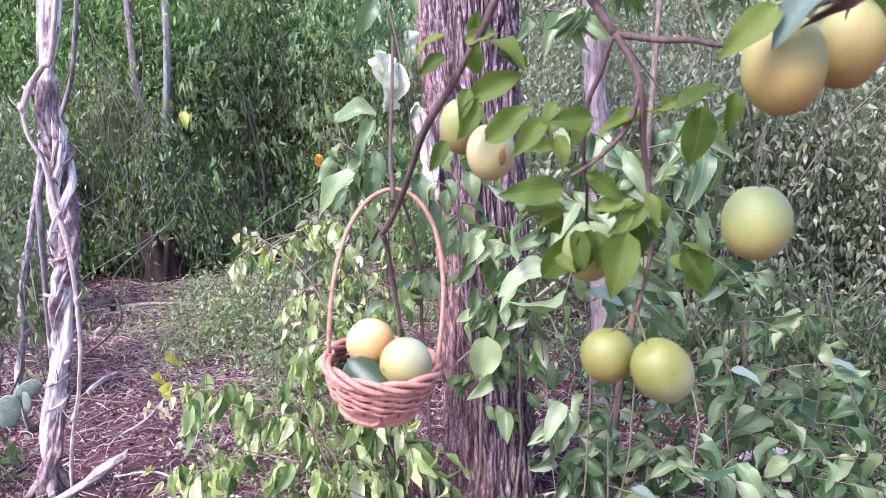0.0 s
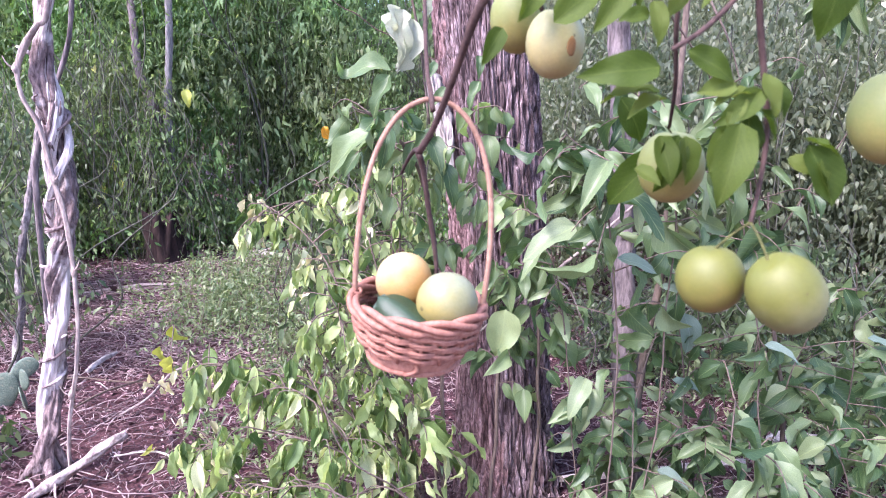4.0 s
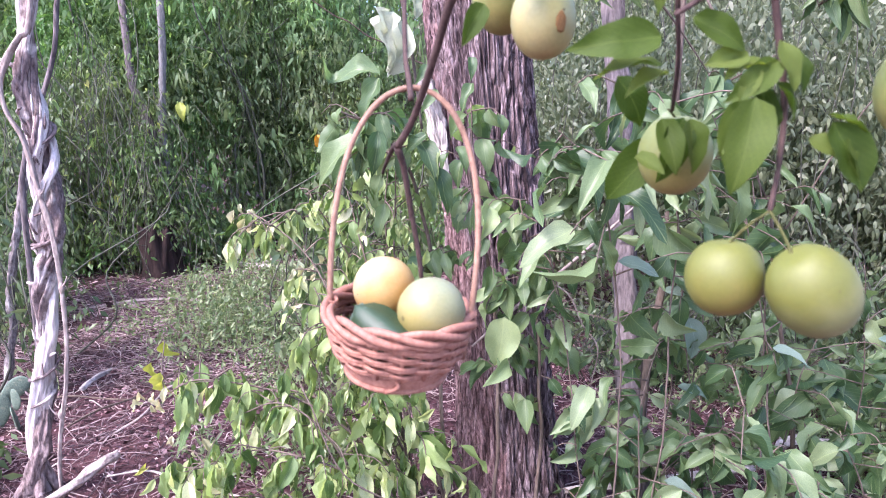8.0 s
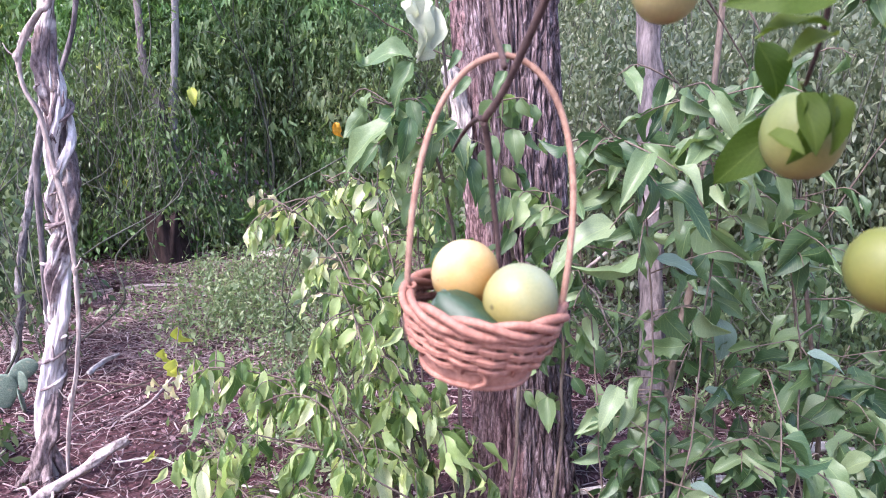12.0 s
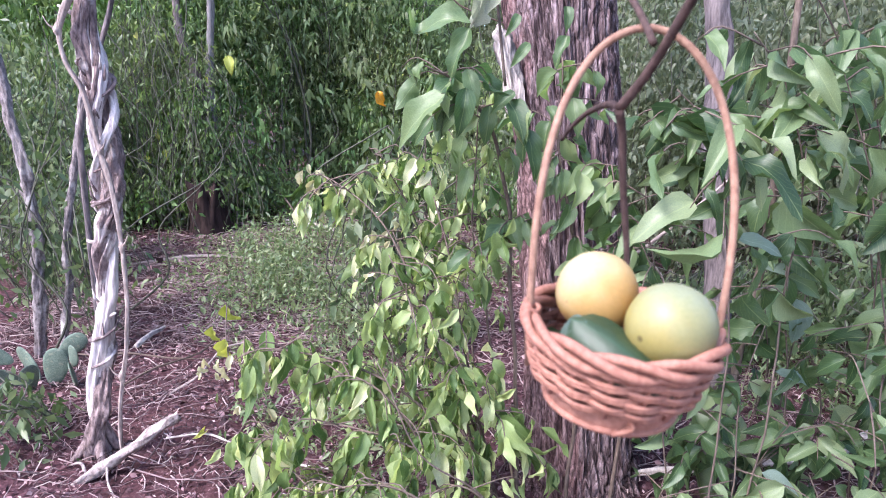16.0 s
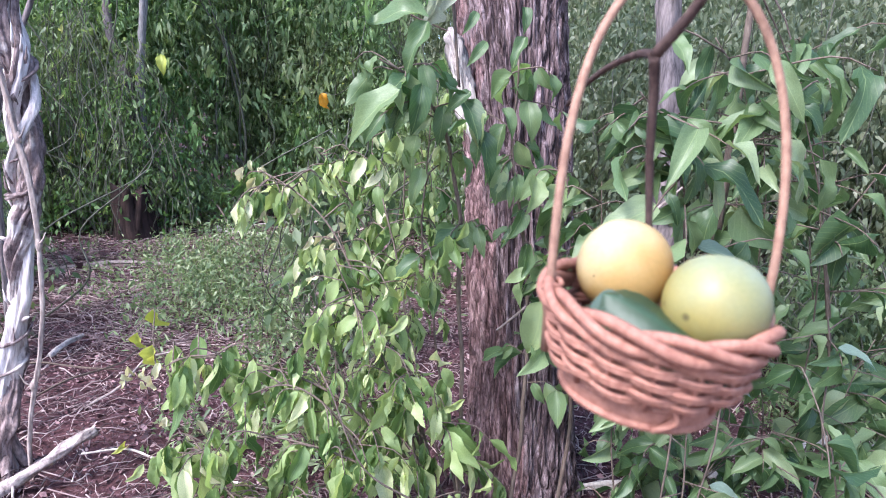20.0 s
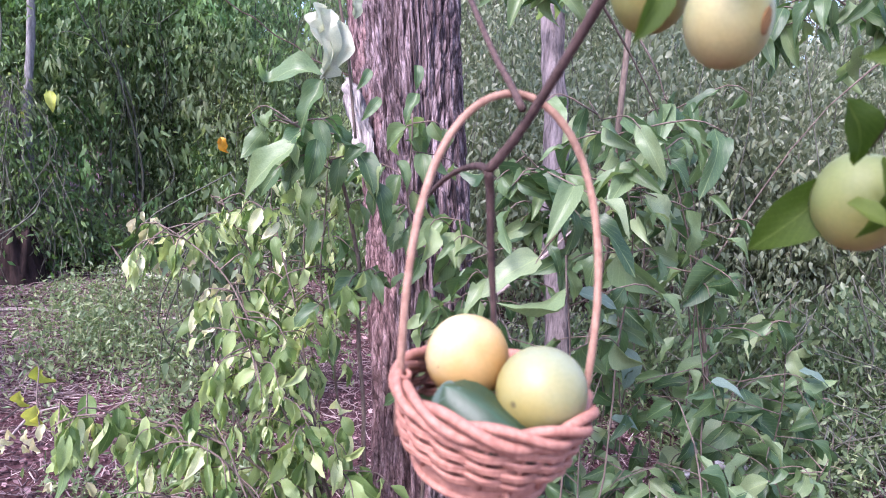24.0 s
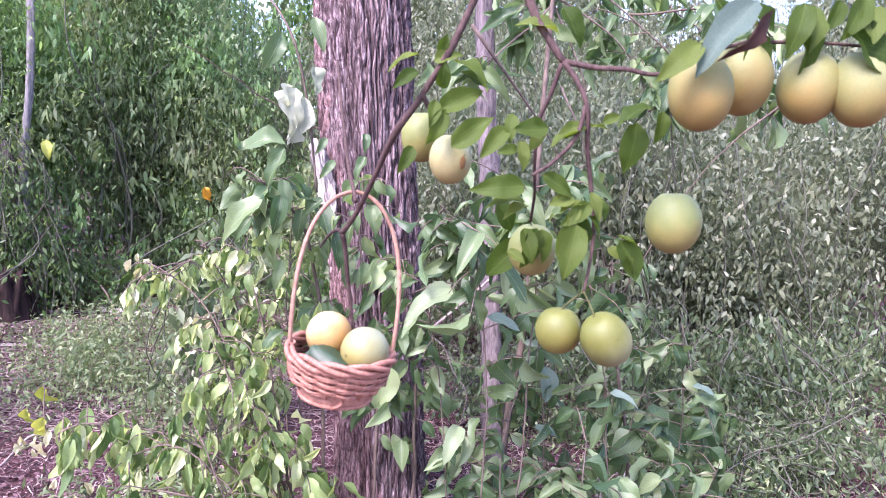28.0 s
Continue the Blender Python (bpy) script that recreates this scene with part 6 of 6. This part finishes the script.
sprig(((0.271, 0.610, 1.402), (-0.93, -0.23, -0.28), (0.0, -0.30, 0.9), 0.045), ((0.273, 0.610, 1.405), (0.80, -0.59, 0.02), (0.1, -0.30, 0.9), 0.024), ((0.273, 0.605, 1.328), (-0.89, -0.45, -0.07), (0.1, -0.30, 0.9), 0.035), ((0.276, 0.600, 1.330), (-0.67, -0.44, -0.60), (0.2, -0.95, 0.4), 0.042), ((0.282, 0.605, 1.338), (0.46, -0.21, -0.86), (0.1, -0.95, 0.4), 0.034), ((0.261, 0.590, 1.309), (-0.20, -0.32, -0.93), (0.0, -0.95, 0.4), 0.061), ((0.275, 0.600, 1.318), (0.65, -0.27, -0.71), (0.1, -0.30, 0.9), 0.028), ((0.261, 0.600, 1.304), (-0.55, -0.39, -0.74), (-0.1, -0.95, 0.2), 0.036))
sprig(((0.321, 0.575, 1.423), (-0.88, -0.38, -0.28), (0.1, -0.30, 0.9), 0.050), ((0.333, 0.575, 1.419), (-0.15, -0.17, -0.98), (0.1, -0.95, 0.3), 0.034), ((0.314, 0.590, 1.409), (-0.06, -0.13, -0.99), (-0.1, -0.95, 0.4), 0.054), ((0.342, 0.530, 1.474), (-0.69, -0.34, -0.64), (-0.2, -0.95, 0.3), 0.056), ((0.338, 0.570, 1.426), (0.65, -0.29, -0.70), (0.0, -0.30, 0.9), 0.017))
sprig(((0.244, 0.675, 1.300), (-0.28, -0.19, -0.94), (0.2, -0.95, 0.4), 0.052), ((0.248, 0.672, 1.299), (0.16, -0.31, -0.94), (0.2, -0.95, 0.2), 0.041), ((0.309, 0.600, 1.295), (0.51, -0.11, -0.85), (0.0, -0.95, 0.2), 0.049), ((0.306, 0.600, 1.299), (0.92, -0.29, -0.27), (-0.0, -0.30, 0.9), 0.026))
sprig(((0.352, 0.575, 1.46), (0.3, -0.35, 0.35), (-0.4, -0.8, 0.4), 0.05), ((0.42, 0.58, 1.5), (0.1, -0.2, -1), (0, -1, 0.1), 0.075), ((0.46, 0.57, 1.51), (0.35, -0.2, -0.9), (0.1, -1, 0.2), 0.06), ((0.5, 0.56, 1.51), (0.5, -0.2, -0.6), (0, -1, 0.3), 0.07), ((0.4, 0.58, 1.49), (-0.4, -0.3, 0.6), (0, -0.9, 0.5), 0.05), ((0.44, 0.58, 1.5), (-0.6, -0.3, 0.3), (0, -0.9, 0.5), 0.05), ((0.54, 0.565, 1.49), (0.6, -0.1, -0.4), (0, -0.8, 0.6), 0.065))
sprig(((0.25, 0.65, 1.5), (-0.7, -0.1, 0.35), (0, -0.5, 0.8), 0.05), ((0.26, 0.66, 1.55), (0.8, -0.1, 0.2), (0, -0.6, 0.8), 0.055), ((0.255, 0.66, 1.53), (0.4, -0.3, -0.7), (0, -0.9, 0.3), 0.05), ((0.19, 0.66, 1.56), (-0.6, -0.2, -0.2), (0, -0.7, 0.7), 0.05))
sprig(((0.257, 0.6, 1.31), (-0.05, -0.16, -0.99), (-0.2, -0.9, 0.4), 0.062), ((0.273, 0.612, 1.317), (0.04, -0.24, -0.97), (0.0, -0.9, 0.4), 0.042), ((0.276, 0.6, 1.341), (0.33, -0.3, -0.89), (0.2, -0.9, 0.4), 0.033), ((0.259, 0.6, 1.334), (-0.9, -0.33, -0.29), (-0.2, -0.9, 0.4), 0.03), ((0.263, 0.598, 1.326), (-0.38, -0.39, -0.84), (0.0, -0.9, 0.4), 0.026), ((0.318, 0.6, 1.287), (0.37, -0.28, -0.89), (0.2, -0.9, 0.4), 0.035), ((0.3, 0.61, 1.285), (0.88, -0.4, -0.25), (-0.2, -0.9, 0.4), 0.025), ((0.229, 0.672, 1.299), (0.25, -0.46, -0.85), (0.0, -0.9, 0.4), 0.044), ((0.212, 0.672, 1.274), (0.63, -0.72, -0.29), (0.2, -0.9, 0.4), 0.028), ((0.136, 0.68, 1.442), (-0.14, -0.63, 0.76), (-0.2, -0.9, 0.4), 0.032), ((0.129, 0.672, 1.428), (-0.18, -0.55, -0.82), (0.0, -0.9, 0.4), 0.036), ((0.139, 0.668, 1.419), (-0.41, -0.22, -0.89), (0.2, -0.9, 0.4), 0.046), ((0.196, 0.66, 1.327), (0.62, 0.0, -0.79), (-0.2, -0.9, 0.4), 0.044), ((0.243, 0.72, 1.285), (-0.61, 0.26, -0.75), (0.0, -0.9, 0.4), 0.076), ((0.183, 0.68, 1.447), (-0.84, -0.29, 0.47), (0.2, -0.9, 0.4), 0.035), ((0.232, 0.62, 1.4), (-0.62, -0.31, -0.72), (-0.2, -0.9, 0.4), 0.032), ((0.304, 0.58, 1.411), (-0.99, 0.0, 0.11), (0.0, -0.9, 0.4), 0.012), ((0.284, 0.6, 1.408), (0.76, -0.47, 0.45), (0.2, -0.9, 0.4), 0.021), ((0.268, 0.61, 1.406), (-0.86, -0.29, -0.42), (-0.2, -0.9, 0.4), 0.034))
sprig(((0.46, 0.565, 1.525), (-0.26, -0.34, -0.9), (-0.3, -0.9, 0.3), 0.059), ((0.472, 0.57, 1.525), (-0.07, -0.38, -0.92), (0.0, -0.9, 0.3), 0.052), ((0.515, 0.56, 1.536), (-0.38, -0.35, -0.86), (0.3, -0.9, 0.3), 0.057), ((0.522, 0.56, 1.526), (-0.01, -0.45, -0.9), (-0.3, -0.9, 0.3), 0.045), ((0.521, 0.6, 1.541), (-0.25, 0.0, -0.97), (0.0, -0.9, 0.3), 0.035), ((0.417, 0.57, 1.495), (-0.26, -0.59, 0.76), (0.3, -0.9, 0.3), 0.017), ((0.358, 0.57, 1.473), (-0.79, -0.26, -0.56), (-0.3, -0.9, 0.3), 0.039), ((0.422, 0.6, 1.453), (0.98, 0.0, 0.21), (0.0, -0.9, 0.3), 0.036))
part("leaf", leaf_mesh("leaf", BROWN_LEAF, 1, 0.26, 0.3, 0.3, 0.05, 5), None, branch, "withered dark brown leaf half", lay((0.402, 0.519, 1.506), (-0.55, -0.2, -0.8), (0.6, -0.78, -0.1), 0.07))
part("leaf", leaf_mesh("leaf", LEAF_UNDERSIDE, 1, 0.34, 0.3, 0.3, 0.04, 9), None, branch, "grey-green leaf over the ripening fruits", lay((0.39, 0.527, 1.513), (-0.68, -0.2, -0.66), (-0.5, -0.8, 0.3), 0.088))

CALYX = wood_material("fruit_stalk", (0.05, 0.05, 0.02), (0.12, 0.12, 0.04), (200, 200, 200))


def fruit(place, rx, rz, material, label, turn=0, tilt=0, stalk_to=None, swing=0, group="fruits on the branch", scar=None):
    f = thing("fruit", (0, 0, 0), label, "fruit", group)
    g = Geo()
    rows, cols = 22, 30
    for j in range(rows + 1):
        th = math.pi * j / rows
        dimple = 0.09 * math.exp(-(th / 0.3) ** 2)
        for i in range(cols):
            a = 2 * math.pi * i / cols
            k = 1 + 0.018 * noise.noise(Vector((math.cos(a) * math.sin(th), math.sin(a) * math.sin(th), math.cos(th) + rx * 90)))
            g.v.append((rx * k * math.sin(th) ** 0.94 * math.cos(a), rx * k * math.sin(th) ** 0.94 * math.sin(a), rz * k * (math.cos(th) - dimple)))
    for j in range(rows):
        for i in range(cols):
            q = (i + 1) % cols
            g.f.append((j * cols + i, (j + 1) * cols + i, (j + 1) * cols + q, j * cols + q))
    m = pose(*place, tilt, swing, turn)
    part("skin", g, material, f, "", m)
    top = m @ Vector((0, 0, rz * 0.8))
    end = Vector(stalk_to) if stalk_to else m @ Vector((0.002, 0, rz * 1.12))
    mid = (top + end) / 2 + Vector((0, 0, 0.05 * (end - top).length))
    part("stalk", Geo().tube(smooth_path([top, mid, end], 5), [0.0011, 0.0008, 0.0008], 6), CALYX, f)
    if scar:
        bm = bmesh.new()
        bmesh.ops.create_icosphere(bm, subdivisions=2, radius=1)
        for v in bm.verts:
            v.co *= 1 + 0.2 * noise.noise(v.co * 2.0)
        d = Vector(scar).normalized()
        at = m @ Vector((d.x * rx, d.y * rx, d.z * rz))
        n = (m.to_3x3() @ d).normalized()
        part("scar", bm, SCAR, f, "rough brown scar", lay(at - n * 0.0003, n.cross(Vector((1, 0.2, 0))), n, 1.0) @ Matrix.Diagonal((0.0042, 0.0075, 0.0009, 1)))
    return f


fruit((0.248, 0.588, 1.206), 0.0225, 0.0228, SKIN_GREEN, "smooth unripe green fruit hanging in a pair", 10, 0, (0.267, 0.576, 1.246))
fruit((0.285, 0.557, 1.2045), 0.0232, 0.0268, SKIN_GLINT_TIP, "oval unripe green fruit, highlight painted on its tip, in a pair", 0, 8, (0.267, 0.576, 1.246), swing=-35)
fruit((0.15, 0.701, 1.37), 0.0235, 0.0275, SKIN_BLEMISH, "pale yellow-green fruit with a brown scar", 20, 4, (0.14, 0.712, 1.397), scar=(0.12, -0.9, -0.08))
fruit((0.122, 0.745, 1.395), 0.024, 0.029, SKIN_LIGHT, "pale green fruit half behind leaves", 0, 0, (0.135, 0.72, 1.42))
fruit((0.376, 0.628, 1.313), 0.0285, 0.0325, SKIN_LIGHT, "single light green round fruit hanging free", 0, 0, (0.376, 0.628, 1.346))
fruit((0.249, 0.711, 1.273), 0.027, 0.03, SKIN_LIGHT, "light green fruit partly covered by leaves", 15, 5, (0.24, 0.7, 1.306))
fruit((0.361, 0.561, 1.437), 0.0292, 0.0365, SKIN_ORANGE, "ripening yellow-orange fruit under a leaf", 30, -6, (0.365, 0.572, 1.474))
fruit((0.42, 0.595, 1.458), 0.0288, 0.0365, SKIN_ORANGE, "ripening yellow-green fruit in a cluster", 80, 4, (0.42, 0.586, 1.492))
fruit((0.488, 0.592, 1.453), 0.029, 0.036, SKIN_ORANGE, "ripening yellow-green fruit in a cluster", 130, 4, (0.48, 0.575, 1.492))
fruit((0.53, 0.572, 1.451), 0.029, 0.037, SKIN_ORANGE, "ripening yellow-orange fruit in a cluster", 200, 4, (0.53, 0.565, 1.492))


# ---- the basket ----
RIM_R, BASE_R, DEEP = 0.0575, 0.0385, 0.056
basket = thing("wicker_basket", (0.032, 0.7335, 1.0945), "small salmon wicker basket with arched handle hanging on a twig", "basket")
basket.rotation_euler = (radians(6), radians(6), 0)
STAKES = 17


def wall_r(h):
    u = max(h, 0) / DEEP
    return BASE_R + (RIM_R - BASE_R) * (u ** 0.8) + 0.003 * math.sin(math.pi * min(u, 1))


g = Geo()
for j, (r, h) in enumerate([(0.0, 0.002), (0.0375, 0.002), (0.0395, 0.0), (0.0412, 0.004), (0.0452, 0.0155), (0.0435, 0.0165), (0.0385, 0.006), (0.0, 0.006)]):
    for i in range(48):
        a = 2 * math.pi * i / 48
        g.v.append((r * math.cos(a), r * math.sin(a), h))
for j in range(7):
    for i in range(48):
        k = (i + 1) % 48
        g.f.append((j * 48 + i, j * 48 + k, j * 48 + 48 + k, j * 48 + 48 + i))
part("base", g, WICKER, basket, "smooth wooden base with a low foot band")


def ring(name, r, h, rad, wob=0.0, freq=0, ph=0.0, dz=0.0, n=140, sides=7):
    path = []
    for i in range(n):
        a = 2 * math.pi * i / n
        rr = r + wob * math.sin(freq * a + ph)
        path.append(Vector((rr * math.cos(a), rr * math.sin(a), h + dz * math.cos(freq * a + ph))))
    return part(name, Geo().tube(path, rad, sides, 0.08, ph, True), WICKER, basket)


ring("foot_ring", 0.0412, 0.003, 0.0024)
ring("foot_ring", 0.0458, 0.0158, 0.0017)
rb = random.Random(4)
for k in range(8):
    ph = math.pi * (k % 2) + rb.uniform(-0.3, 0.3)
    for q in range(2):
        h = 0.0186 + k * 0.0041 + q * 0.0021
        ring("weaver", wall_r(h), h, 0.0016 + rb.uniform(-0.0002, 0.0003), 0.0026, (STAKES - 1) // 2, ph + 0.25 * q, 0.0009)
for i in range(STAKES - 1):
    a = 2 * math.pi * (i + 0.5) / (STAKES - 1)
    path = [Vector((wall_r(h) * math.cos(a), wall_r(h) * math.sin(a), h)) for h in (0.015, 0.021, 0.03, 0.04, 0.051)]
    part("stake", Geo().tube(path, 0.0018, 6), WICKER, basket)
for k in range(3):
    ring("rim_strand", wall_r(0.053) + 0.001, 0.0535, 0.003 + 0.0003 * (k % 2), 0.0034, 4, k * 2 * math.pi / 3 + 0.3, 0.0048, 160, 9)
ring("rim_strand", wall_r(0.05), 0.0475, 0.0024, 0.0024, 5, 1.1, 0.003)
# pairs of strands wound on the handle's feet
legL, legR = Vector((-0.057, 0, 0.048)), Vector((0.057, 0, 0.048))
arc = []
for i in range(49):
    u = math.pi * i / 48
    x = -math.cos(u) * (0.0575 + 0.0125 * math.sin(u) ** 0.8)
    z = 0.048 + 0.182 * math.sin(u) ** 0.78
    arc.append(Vector((x - 0.006 * math.sin(u), 0.056 * math.sin(u), z)))
handle = part("handle", Geo().tube([legL + Vector((0.003, 0, -0.03))] + arc + [legR + Vector((-0.003, 0, -0.03))], 0.0025, 10, 0.1, 3), HANDLE_ROD, basket, "bent bare rod handle")
for leg in (legL, legR):
    for k in range(3):
        c = leg + Vector((0, 0, 0.002 + 0.004 * k))
        path = [c + Vector((0.0045 * math.cos(t), 0.0045 * math.sin(t), 0.001 * math.sin(t * 2))) for t in [2 * math.pi * i / 16 for i in range(16)]]
        part("lashing", Geo().tube(path, 0.0016, 6, 0, 0, True), WICKER, basket)
part("rod_end", Geo().tube(smooth_path([(0.004, -0.048, 0.019), (0.008, -0.047, 0.010), (-0.002, -0.044, 0.003)], 4), 0.0017, 6), WICKER, basket)
part("rod_end", Geo().tube([(0.018, -0.044, 0.021), (0.002, -0.0445, 0.005)], 0.0016, 6), WICKER, basket)

fruit((0.023, 0.745, 1.1637), 0.0262, 0.0265, SKIN_YELLOW, "ripe yellow-orange fruit lying in the basket", 0, 180, group="fruits in the basket")
fruit((0.0645, 0.7155, 1.152), 0.0272, 0.0265, SKIN_PALE, "pale green-yellow fruit with dark specks lying in the basket", 0, 180, group="fruits in the basket")
tucked = thing("basket_leaf", (0, 0, 0), "dark green folded leaf tucked beside the fruits in the basket", "leaf")
part("blade", leaf_mesh("blade", DARK_LEAF, 1.0, 0.52, -0.5, 0.3, 0.03, 2, 0.75, 14, 0.75, 0.3), None, tucked, "", lay((0.004, 0.709, 1.1575), (0.8, -0.47, -0.29), (0.0, -0.66, 0.75), 0.078))
part("folded_tip", leaf_mesh("folded_tip", LEAF_UNDERSIDE, 1.0, 0.75, -0.5, 0.6, 0.03, 4, 0.75, 10, 0.75, 0.3), None, tucked, "pale underside of the bent-over tip", lay((0.014, 0.706, 1.157), (-0.8, 0.0, -0.5), (-0.2, -0.8, 0.6), 0.027))
ob = new("basket_leaf", leaf_mesh("basket_leaf", DARK_LEAF, 1.0, 0.6, 0.5, 0.6, 0.06, 3, 1.0, 10))
ob.matrix_basis = lay((-0.012, 0.715, 1.125), (0.8, 0.4, -0.1), (0, -0.2, 1), 0.085)
tagged(ob, "dark green leaf lining the basket under the fruits", "leaf")
